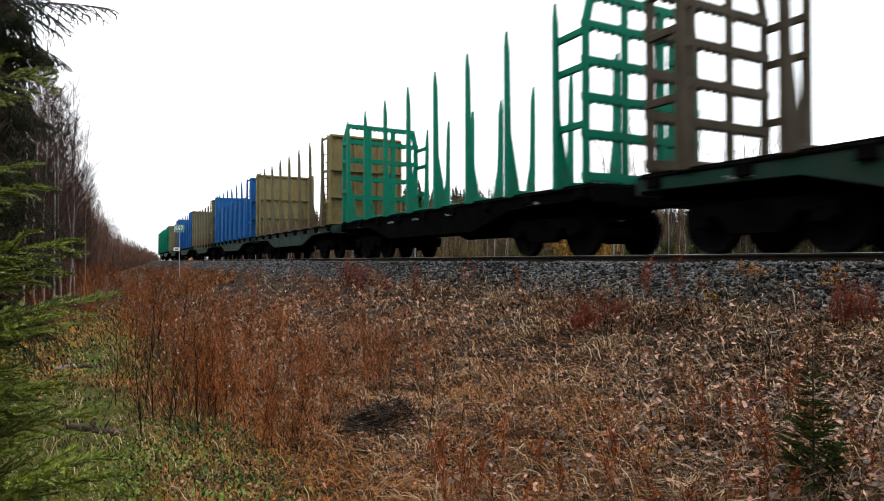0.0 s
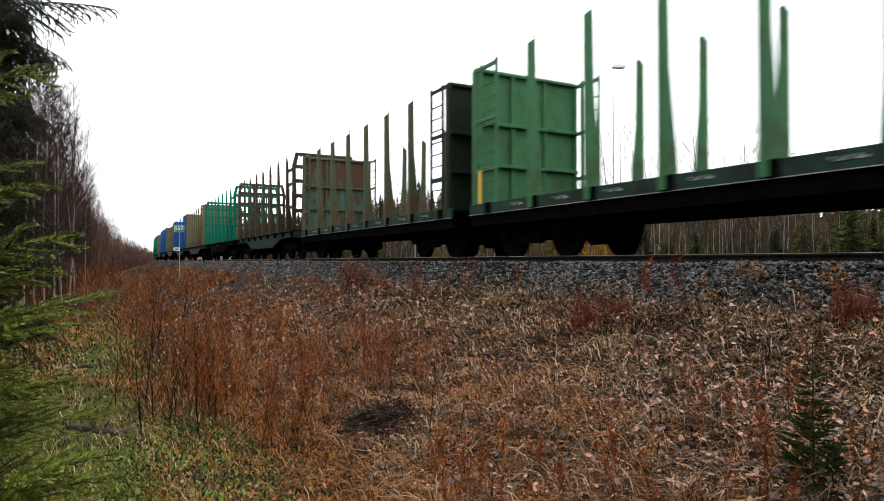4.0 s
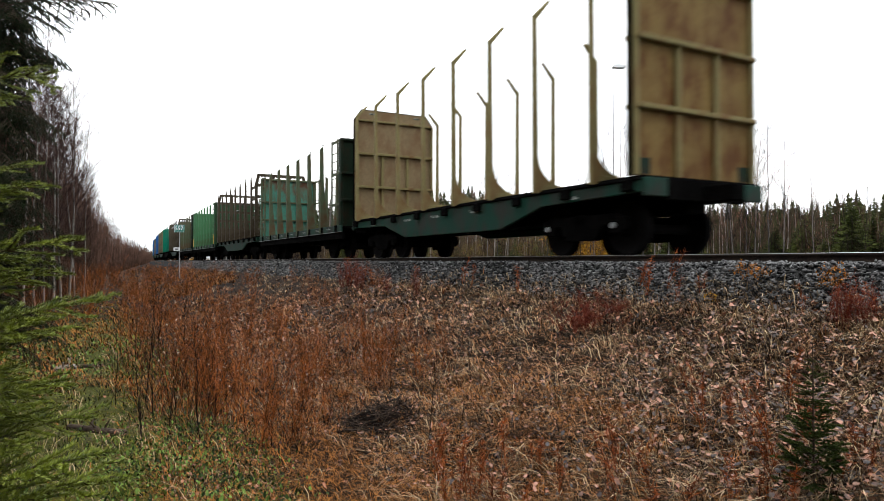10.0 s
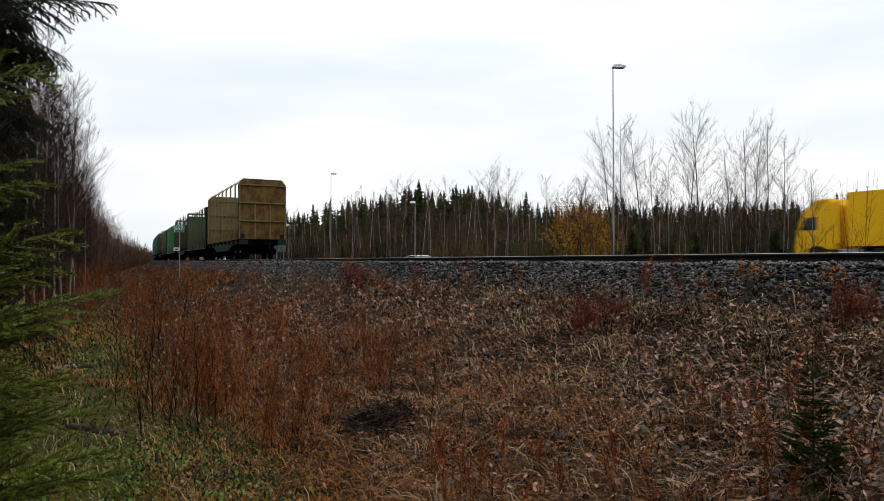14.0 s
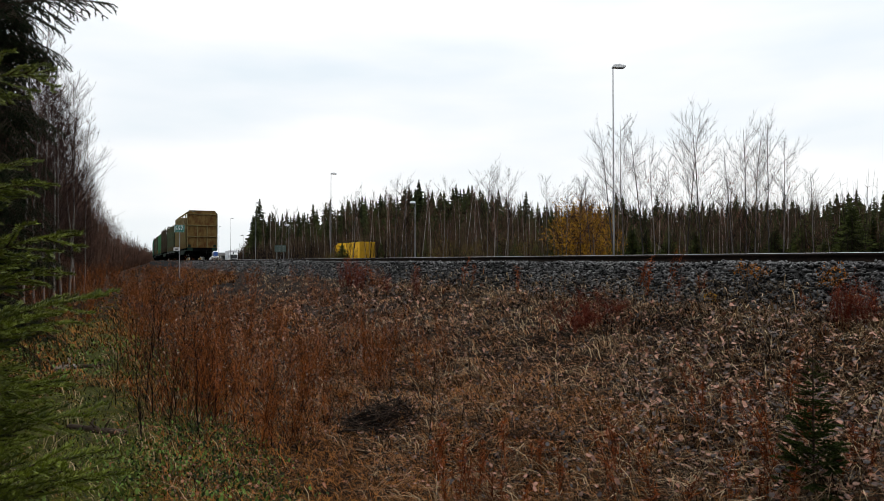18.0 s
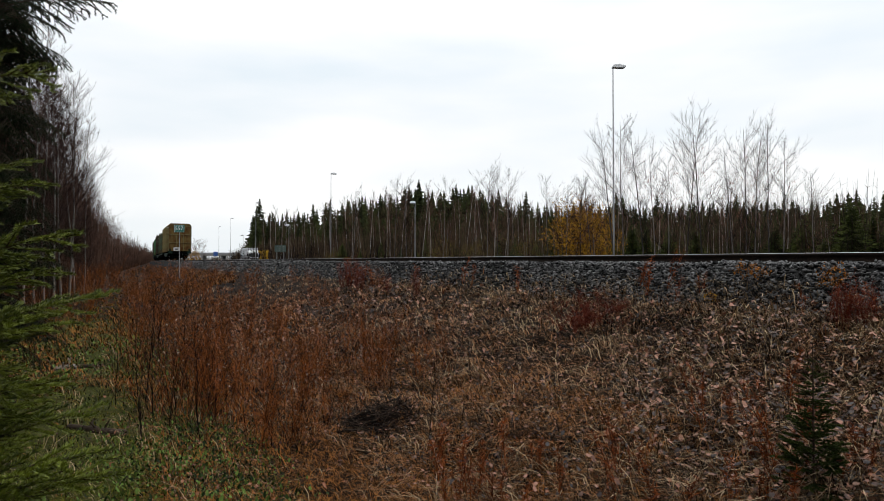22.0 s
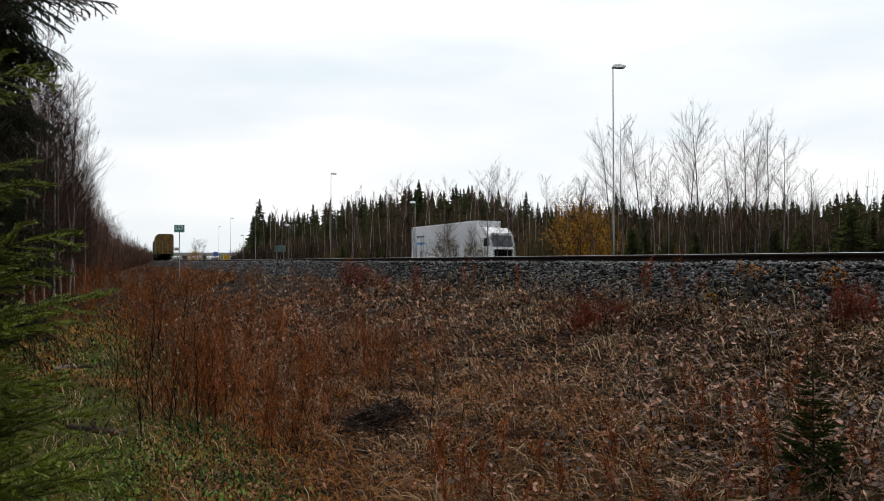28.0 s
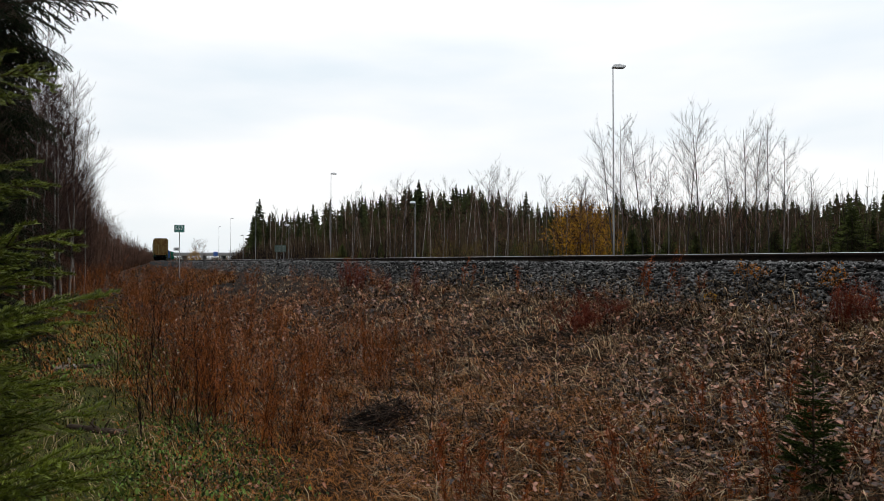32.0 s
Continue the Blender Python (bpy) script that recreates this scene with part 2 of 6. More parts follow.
# ---- mesh helpers ----
def mesh_from(name, v, f, mat, smooth=False):
    """Mesh from vertex and equal-sided face arrays."""
    v, f = np.asarray(v, np.float32), np.asarray(f, np.int32)
    me = bpy.data.meshes.new(name)
    me.vertices.add(len(v))
    me.vertices.foreach_set("co", v.ravel())
    k = f.shape[1]
    me.loops.add(f.size)
    me.loops.foreach_set("vertex_index", f.ravel())
    me.polygons.add(len(f))
    me.polygons.foreach_set("loop_start", np.arange(0, f.size, k, dtype=np.int32))
    me.polygons.foreach_set("loop_total", np.full(len(f), k, np.int32))
    if smooth:
        me.polygons.foreach_set("use_smooth", np.ones(len(f), bool))
    me.materials.append(mat)
    me.update(calc_edges=True)
    return me


def child(name, me, parent, m=None, label=""):
    ob = new(name, me)
    ob.parent = parent
    if m is not None:
        ob.matrix_basis = m
    if label:
        ob["label"] = label
    return ob


def part(name, bm, material, parent, label="", m=None, smooth=False):
    me = bpy.data.meshes.new(name)
    bm.normal_update()
    bm.to_mesh(me)
    bm.free()
    me.materials.append(material)
    if smooth:
        for p in me.polygons:
            p.use_smooth = True
    return child(name, me, parent, m, label)


BOXES = {}


def box_mesh(size, mat, bevel=0.012):
    key = (tuple(round(x, 3) for x in size), mat.name, bevel)
    if key not in BOXES:
        bm = bmesh.new()
        bmesh.ops.create_cube(bm, size=1.0)
        bmesh.ops.scale(bm, vec=size, verts=bm.verts)
        if bevel:
            bmesh.ops.bevel(bm, geom=bm.edges[:], offset=min(bevel, min(size) * 0.3), segments=1, affect="EDGES")
        me = bpy.data.meshes.new("box")
        bm.to_mesh(me)
        bm.free()
        me.materials.append(mat)
        BOXES[key] = me
    return BOXES[key]


def bx(name, parent, mat, c, size, rot=(0, 0, 0), bevel=0.012, label=""):
    return child(name, box_mesh(size, mat, bevel), parent, pose(*c, *rot), label)


def prism(points, depth, axis="y", bevel=0.0):
    """bmesh of a polygon in the x-z plane (or y-z for axis x) pulled out to a thickness, centred."""
    bm = bmesh.new()
    lo, hi = [], []
    for a, b in points:
        if axis == "y":
            lo.append(bm.verts.new((a, -depth / 2, b))), hi.append(bm.verts.new((a, depth / 2, b)))
        else:
            lo.append(bm.verts.new((-depth / 2, a, b))), hi.append(bm.verts.new((depth / 2, a, b)))
    n = len(points)
    bm.faces.new(lo), bm.faces.new(hi[::-1])
    for i in range(n):
        bm.faces.new((lo[i], hi[i], hi[(i + 1) % n], lo[(i + 1) % n]))
    bmesh.ops.recalc_face_normals(bm, faces=bm.faces[:])
    if bevel:
        bmesh.ops.bevel(bm, geom=bm.edges[:], offset=bevel, segments=1, affect="EDGES")
    return bm


def bm_mesh(name, bm, mat, smooth=False):
    me = bpy.data.meshes.new(name)
    bm.to_mesh(me)
    bm.free()
    me.materials.append(mat)
    if smooth:
        for p in me.polygons:
            p.use_smooth = True
    return me


def lathe(profile, n=20, axis="x"):
    """bmesh turned from (radius, along) pairs."""
    bm = bmesh.new()
    rings = []
    for r, x in profile:
        ring = []
        for i in range(n):
            a = 2 * math.pi * i / n
            c, s_ = r * math.cos(a), r * math.sin(a)
            ring.append(bm.verts.new((x, c, s_) if axis == "x" else (c, s_, x)))
        rings.append(ring)
    for a, b in zip(rings, rings[1:]):
        for i in range(n):
            bm.faces.new((a[i], a[(i + 1) % n], b[(i + 1) % n], b[i]))
    bm.faces.new(rings[0][::-1]), bm.faces.new(rings[-1])
    bmesh.ops.recalc_face_normals(bm, faces=bm.faces[:])
    return bm


def tubes(segs, sides=3):
    """Vertices and quads of straight tapered tubes: rows of x0 y0 z0 x1 y1 z1 r0 r1."""
    a = np.asarray(segs, float)
    p0, p1, r0, r1 = a[:, :3], a[:, 3:6], a[:, 6], a[:, 7]
    d = p1 - p0
    d /= np.linalg.norm(d, axis=1)[:, None] + 1e-9
    ref = np.where(np.abs(d[:, 2:3]) > 0.9, np.array([[1.0, 0, 0]]), np.array([[0, 0, 1.0]]))
    u = np.cross(d, ref)
    u /= np.linalg.norm(u, axis=1)[:, None] + 1e-9
    w = np.cross(d, u)
    ang = np.arange(sides) * 2 * np.pi / sides
    ring = u[:, None, :] * np.cos(ang)[None, :, None] + w[:, None, :] * np.sin(ang)[None, :, None]
    v = np.concatenate([p0[:, None] + ring * r0[:, None, None], p1[:, None] + ring * r1[:, None, None]], 1)
    n = len(a)
    i = np.arange(sides)
    j = (i + 1) % sides
    f = np.stack([i, j, j + sides, i + sides], 1)
    f = (f[None] + (np.arange(n) * 2 * sides)[:, None, None]).reshape(-1, 4)
    return v.reshape(-1, 3), f


def chain(pts, radii, sides=6):
    """One connected tapering tube along points."""
    pts = np.array([tuple(p) for p in pts], float)
    d = np.gradient(pts, axis=0)
    d /= np.linalg.norm(d, axis=1)[:, None] + 1e-9
    u = np.cross(d, np.array([[0.3, 1.0, 0.05]]))
    u /= np.linalg.norm(u, axis=1)[:, None] + 1e-9
    w = np.cross(d, u)
    ang = np.arange(sides) * 2 * np.pi / sides
    ring = u[:, None] * np.cos(ang)[None, :, None] + w[:, None] * np.sin(ang)[None, :, None]
    v = (pts[:, None] + ring * np.asarray(radii, float)[:, None, None]).reshape(-1, 3)
    i = np.arange(sides)
    f = np.stack([i, (i + 1) % sides, (i + 1) % sides + sides, i + sides], 1)
    f = (f[None] + (np.arange(len(pts) - 1) * sides)[:, None, None]).reshape(-1, 4)
    return v, f


def thing(name, m, label, category, group=""):
    ob = new(name)
    ob.empty_display_size = 0.2
    ob.matrix_basis = m
    return tagged(ob, label, category, group)


def structure(name, me, label):
    ob = new(name, me)
    return tagged(ob, label, kind="structure")


def stuff(name, me, label, category):
    return tagged(new(name, me), label, category, kind="stuff")


# ---- ground sheet ----
def steps(*spans):
    out = []
    for a, b, d in spans:
        out += list(np.arange(a, b, d))
    return np.array(out + [spans[-1][1]])


def grid_mesh(name, sv, qv, zfun, mat):
    S, Q = np.meshgrid(sv, qv, indexing="ij")
    v = spots(S, Q, zfun(S, Q)).reshape(-1, 3)
    ns, nq = len(sv), len(qv)
    i = (np.arange(ns - 1)[:, None] * nq + np.arange(nq - 1)[None, :]).ravel()
    f = np.stack([i, i + 1, i + nq + 1, i + nq], 1)[:, ::-1]
    return mesh_from(name, v, f, mat, True)


def mossy(m):
    """Green moss on the soil where the moss layer says so."""
    n, l = m.node_tree.nodes, m.node_tree.links
    b = n["Principled BSDF"]
    old = b.inputs["Base Color"].links[0].from_socket
    at = n.new("ShaderNodeAttribute")
    at.attribute_name = "moss"
    t = n.new("ShaderNodeTexNoise")
    t.inputs["Scale"].default_value, t.inputs["Detail"].default_value = 7.0, 5
    g1 = n.new("ShaderNodeMix")
    g1.data_type = "RGBA"
    g1.inputs["A"].default_value, g1.inputs["B"].default_value = (0.012, 0.016, 0.003, 1), (0.080, 0.082, 0.014, 1)
    l.new(t.outputs[0], g1.inputs["Factor"])
    mx = n.new("ShaderNodeMix")
    mx.data_type = "RGBA"
    l.new(at.outputs["Fac"], mx.inputs["Factor"])
    l.new(old, mx.inputs["A"])
    l.new(g1.outputs["Result"], mx.inputs["B"])
    l.new(mx.outputs["Result"], b.inputs["Base Color"])


mossy(M_GROUND)
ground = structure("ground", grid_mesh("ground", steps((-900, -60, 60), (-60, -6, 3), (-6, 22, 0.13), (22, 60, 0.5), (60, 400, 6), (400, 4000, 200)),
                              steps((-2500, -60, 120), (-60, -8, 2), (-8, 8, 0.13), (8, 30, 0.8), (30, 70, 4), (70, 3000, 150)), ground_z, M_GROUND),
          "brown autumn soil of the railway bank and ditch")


co = np.zeros(len(ground.data.vertices) * 3, np.float32)
ground.data.vertices.foreach_get("co", co)
co = co.reshape(-1, 3)
gs, gq = -co[:, 0] * SN + co[:, 1] * CN, co[:, 0] * CN + co[:, 1] * SN
moss = np.clip((1.1 - gq + 0.6 * fbm(gs * 1.5, gq * 1.5, 12)) / 0.8, 0, 1) * np.clip((gq + 9) / 3, 0, 1) * np.clip((24 - gs) / 8, 0, 1)
ground.data.attributes.new("moss", "FLOAT", "POINT").data.foreach_set("value", moss.astype(np.float32))


# ---- track ----
def ballast_z(s, q):
    z = np.interp(np.abs(q - QC), [0, 0.9, 1.3, 1.78, 2.55, 2.9], [-0.20, -0.19, -0.155, -0.165, -0.70, -0.9])
    return z + 0.02 * fbm(s * 4, q * 4, 5)


structure("ballast", grid_mesh("ballast", steps((-60, -4, 2), (-4, 30, 0.25), (30, 120, 1), (120, 700, 10)),
                               np.linspace(QC - 2.9, QC + 2.9, 30), ballast_z, M_BALLAST_BED), "bed of dark grey crushed stone under the track")


def rail_mesh(q0, mat_profile, mat):
    sv = steps((-60, 46, 2), (46, 700, 6))
    n, k = len(sv), len(mat_profile)
    off = np.array(mat_profile)
    S = np.repeat(sv, k)
    Q = q0 + np.tile(off[:, 0], n)
    Z = np.tile(off[:, 1], n)
    v = spots(S, Q, Z)
    f = []
    for i in range(n - 1):
        for j in range(k):
            j2 = (j + 1) % k
            f.append((i * k + j, i * k + j2, (i + 1) * k + j2, (i + 1) * k + j))
    return mesh_from("rail", v, np.array(f), mat)


RAIL = [(-0.036, -0.006), (-0.036, -0.036), (-0.010, -0.05), (-0.010, -0.145), (-0.075, -0.165), (-0.075, -0.18),
        (0.075, -0.18), (0.075, -0.165), (0.010, -0.145), (0.010, -0.05), (0.036, -0.036), (0.036, -0.006)]
for side in (-0.80, 0.80):
    rail = thing("rail", pose(0, 0, 0), "rusty steel rail with a polished running surface on sleepers", "rail", "rails of the track")
    rail["kind"] = "structure"
    child("rail_body", rail_mesh(QC + side, RAIL, M_RAIL), rail)
    child("rail_head", rail_mesh(QC + side, [(-0.034, -0.008), (-0.026, 0.0), (0.026, 0.0), (0.034, -0.008)], M_RAILTOP), rail, None, "worn bright rail head")

SLEEPER = bm_mesh("sleeper", prism([(-1.35, -0.40), (-1.35, -0.21), (-1.2, -0.19), (1.2, -0.19), (1.35, -0.21), (1.35, -0.40)], 0.26, "y", 0.01), M_SLEEPER)
CLIP = box_mesh((0.1, 0.14, 0.05), M_RAIL, 0.01)
for i in range(84):
    s0 = -4 + i * 0.6
    sl = tagged(new("sleeper", SLEEPER), "grey concrete sleeper half buried in crushed stone", "sleeper", "sleepers of the track")
    sl.matrix_basis = at_line(s0, QC)
    for qx in (-0.90, -0.70, 0.70):
        child("rail_clip", CLIP, sl, pose(qx, 0, -0.16))

# ---- road beyond the track: two lanes that follow the line ----
def road_pose(s, q, z, back=False):
    return at_line(s, q, z, 180 if back else 0)


def road_z(s):
    """The road falls gently away from the camera."""
    return np.interp(s, [15, 62, 110, 400], [-0.45, -0.95, -1.1, -1.1])


def road_strip(name, q0, q1, skirt, lift, mat):
    sv = steps((-300, 46, 10), (46, 700, 10))
    n = len(sv)
    zt = road_z(sv) + lift
    v = np.concatenate([spots(sv, np.full(n, q), z) for q, z in ((q0, zt - skirt), (q0, zt), (q1, zt), (q1, zt - skirt))])
    i = np.arange(n - 1)
    f = np.concatenate([np.stack([i + a * n, i + 1 + a * n, i + 1 + b * n, i + b * n], 1) for a, b in ((0, 1), (1, 2), (2, 3))])
    return mesh_from(name, v, f, mat)


structure("road", road_strip("road", 27.8, 38.6, 0.9, 0.0, M_ASPHALT), "grey asphalt road beyond the track")
structure("pavement", road_strip("pavement", 19.8, 22.2, 0.8, -0.02, M_ASPHALT), "asphalt footway beside the road")
for q in (28.3, 33.2, 38.1):
    structure("road_marking", road_strip("line", q - 0.06, q + 0.06, 0.002, 0.005, M_LINE), "white line on the road")

# ---- log wagons: local +y is the way of travel, x across, z = 0 on the rail ----
HALF_W, DECK = 1.50, 1.30


def wheelset_mesh():
    prof = [(0.09, -0.98), (0.09, -0.86), (0.16, -0.84), (0.16, -0.80), (0.40, -0.815), (0.47, -0.83), (0.475, -0.83), (0.48, -0.73), (0.505, -0.70),
            (0.505, -0.68), (0.40, -0.70), (0.15, -0.72), (0.09, -0.66), (0.085, 0.66), (0.15, 0.72), (0.40, 0.70), (0.505, 0.68), (0.505, 0.70),
            (0.48, 0.73), (0.475, 0.83), (0.47, 0.83), (0.40, 0.815), (0.16, 0.80), (0.16, 0.84), (0.09, 0.86), (0.09, 0.98)]
    return bm_mesh("wheelset", lathe(prof, 28), M_WHEEL, False)


WHEELSET = wheelset_mesh()
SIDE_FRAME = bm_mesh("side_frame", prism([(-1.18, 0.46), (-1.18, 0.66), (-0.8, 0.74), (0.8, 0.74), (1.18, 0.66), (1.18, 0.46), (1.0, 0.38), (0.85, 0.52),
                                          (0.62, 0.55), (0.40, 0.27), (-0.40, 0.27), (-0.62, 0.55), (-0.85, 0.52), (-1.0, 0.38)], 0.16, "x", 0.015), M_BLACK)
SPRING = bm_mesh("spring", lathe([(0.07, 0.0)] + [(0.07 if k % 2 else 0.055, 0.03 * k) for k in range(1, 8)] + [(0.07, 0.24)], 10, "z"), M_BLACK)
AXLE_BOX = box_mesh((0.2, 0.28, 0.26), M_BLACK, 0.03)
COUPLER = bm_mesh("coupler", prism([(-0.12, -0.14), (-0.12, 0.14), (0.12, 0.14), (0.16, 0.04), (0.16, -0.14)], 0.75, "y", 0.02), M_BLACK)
WHEELS = []


def bogie(w, y):
    b = child("bogie", None, w, pose(-0.07, y, 0))
    for sx in (-1.02, 1.02):
        child("side_frame", SIDE_FRAME, b, pose(sx, 0, 0))
        for k in (-0.17, 0.0, 0.17):
            child("spring", SPRING, b, pose(sx, k, 0.31))
        for ay in (-0.925, 0.925):
            child("axle_box", AXLE_BOX, b, pose(sx, ay, 0.5))
    bx("bolster", b, M_BLACK, (0, 0, 0.66), (2.2, 0.36, 0.2))
    for ay in (-0.925, 0.925):
        bx("brake_beam", b, M_BLACK, (0, ay * 0.42, 0.42), (1.7, 0.1, 0.12))
        WHEELS.append((child("wheelset", WHEELSET, b, pose(0, ay, 0.475)), ay))
    return b


def stake_mesh(kind, mat, key={}):
    k = (kind, mat.name)
    if k not in key:
        x = {"bent": 1.57, "taper": 1.59}.get(kind, 1.55)
        if kind == "bent":      # slim, broad curved foot, tip leaning inward
            foot = [(-x + 0.10 + 0.62 * (1 - math.cos(a)), 1.40 + 0.62 * (1 - math.sin(a))) for a in np.linspace(0, 1.45, 7)]
            pts = [(-x, 1.24), (-x, 4.79), (-x + 0.38, 5.17), (-x + 0.405, 5.14), (-x + 0.075, 4.74)] + foot + [(-x + 0.66, 1.24)]
        elif kind == "taper":   # broad foot, pointed head
            pts = [(-x, 1.24), (-x, 4.45), (-x + 0.03, 4.80), (-x + 0.09, 4.36), (-x + 0.13, 2.6), (-x + 0.36, 1.32), (-x + 0.46, 1.24)]
        else:                   # heavy channel stake
            pts = [(-x, 0.98), (-x, 4.30), (-x + 0.12, 4.40), (-x + 0.15, 2.9), (-x + 0.30, 1.40), (-x + 0.34, 0.98)]
        key[k] = bm_mesh("stake", prism(pts, 0.11 if kind == "bent" else 0.15, "y", 0.008), mat)
    return key[k]


def panel_wall(w, y, mat, rib_mat, top, chamfer, facing, ribs=2, ladder=None, stripe=False, lower=DECK):
    """Solid end wall of steel sheet with ribs; facing +1 or -1 is the inner side along y."""
    x = HALF_W
    c = chamfer
    pts = [(-x, lower), (-x, top - c), (-x + c * 0.75, top), (x - c * 0.75, top), (x, top - c), (x, lower)]
    wall = part("end_wall", prism(pts, 0.07, "y", 0.008), mat, w, "ribbed steel end wall", pose(0, y, 0))
    for sy in (-1, 1):
        for i in range(4):
            px = -x + 0.06 + (2 * x - 0.12) * i / 3
            hi = top - c if i in (0, 3) or c < 0.2 else lower + (top - lower) * 0.60     # the last wagon's middle ribs stop half-way up
            bx("rib", wall, rib_mat, (px, sy * 0.075, (lower + hi) / 2), (0.10, 0.08, hi - lower), bevel=0.015)
        if c > 0.2:
            for sx in (-1, 1):
                bx("green_patch", wall, DKGREEN, (sx * 1.24, sy * 0.038, lower + 0.17), (0.28, 0.006, 0.27), bevel=0.0, label="patch of older green paint")
                part("cap_edge", prism([(sx * (x - 0.002), top - c - 0.01), (sx * (x + 0.018), top - c), (sx * (x - c * 0.75 + 0.008), top + 0.016), (sx * (x - c * 0.75 - 0.01), top)], 0.10, "y"),
                     M_BLACK, wall, "dark wall edge")
                bx("edge_strip", wall, M_BLACK, (sx * (x + 0.004), 0, (lower + top - c) / 2), (0.02, 0.10, top - c - lower), bevel=0.0, label="dark wall edge")
        for i in range(ribs):
            z = lower + (top - lower) * (0.30 + 0.30 * i)
            bx("rail_rib", wall, rib_mat, (0, sy * 0.105, z), (2 * x - 0.06, 0.14, 0.085), bevel=0.012)
        if c > 0.2 and sy > 0:
            bx("cap_edge", wall, M_BLACK, (0, 0, top + 0.009), (2 * x - 1.5 * c, 0.10, 0.018), bevel=0.0, label="dark wall edge")
        bx("top_rib", wall, rib_mat, (0, sy * 0.09, top - c - 0.02), (2 * x - 0.1, 0.11, 0.07), bevel=0.012)
        if c < 0.2:
            bx("cap_rib", wall, rib_mat, (0, sy * 0.06, top - 0.05), (2 * x - 0.1, 0.06, 0.08), bevel=0.015)
    if ladder:
        for sx in (-1, 1):
            lad = child("side_ladder", None, wall, pose(sx * (x - 0.03), 0, 0), "side ladder frame")
            for dy in (0.28, 0.92):
                bx("post", lad, ladder, (0, facing * dy, (lower + top) / 2), (0.06, 0.07, top - lower), bevel=0.01)
            for k in range(9):
                bx("rung", lad, ladder, (0, facing * 0.6, lower + 0.25 + k * 0.31), (0.025, 0.66, 0.025), bevel=0.0)
            for k in (0.25, 0.6, 0.97):
                bx("tie", lad, ladder, (0, facing * 0.46, lower + (top - lower) * k), (0.05, 0.95, 0.09), bevel=0.01)
    if stripe:
        bx("yellow_stripe", wall, STRIPE, (-x - 0.012, facing * 0.28, lower + 0.42), (0.02, 0.13, 0.75), bevel=0.0)
    return wall


def lattice_wall(w, y, mat, facing, top=4.82):
    x = HALF_W
    wall = child("end_frame", None, w, pose(0, y, 0), "open lattice end frame")
    for i in range(4):
        px = (-x + 0.09) + (2 * x - 0.18) * i / 3
        h = top if i in (1, 2) else top - 0.62
        bx("upright", wall, mat, (px, 0, (DECK + h) / 2), (0.17, 0.10, h - DECK), bevel=0.015)
    for sx in (-1, 1):
        part("corner_brace", prism([(sx * (x - 0.17), top - 0.62), (sx * x, top - 0.62), (sx * (x - 0.15), top), (sx * (x - 0.31), top)], 0.1, "y"), mat, wall)
    for z, half in ((top - 0.06, x - 0.15), (top - 0.62, x), (top - 1.28, x), (top - 1.95, x), (top - 2.62, x), (DECK + 0.12, x)):
        pts = [(-half, z + 0.085), (half, z + 0.085)]
        nt = int(half * 2 / 0.16)
        for k in range(nt * 2 + 1):      # toothed lower edge
            pts.append((half - 2 * half * k / (nt * 2), z - 0.045 - (0.06 if k % 2 else 0.0)))
        part("cross_bar", prism(pts, 0.12, "y"), mat, wall)
    for sx in (-1, 1):
        for z in (top - 0.75, top - 1.4, top - 2.45):
            bx("side_bar", wall, mat, (sx * (x - 0.03), facing * 0.36, z), (0.08, 0.76, 0.13), bevel=0.012)
    return wall


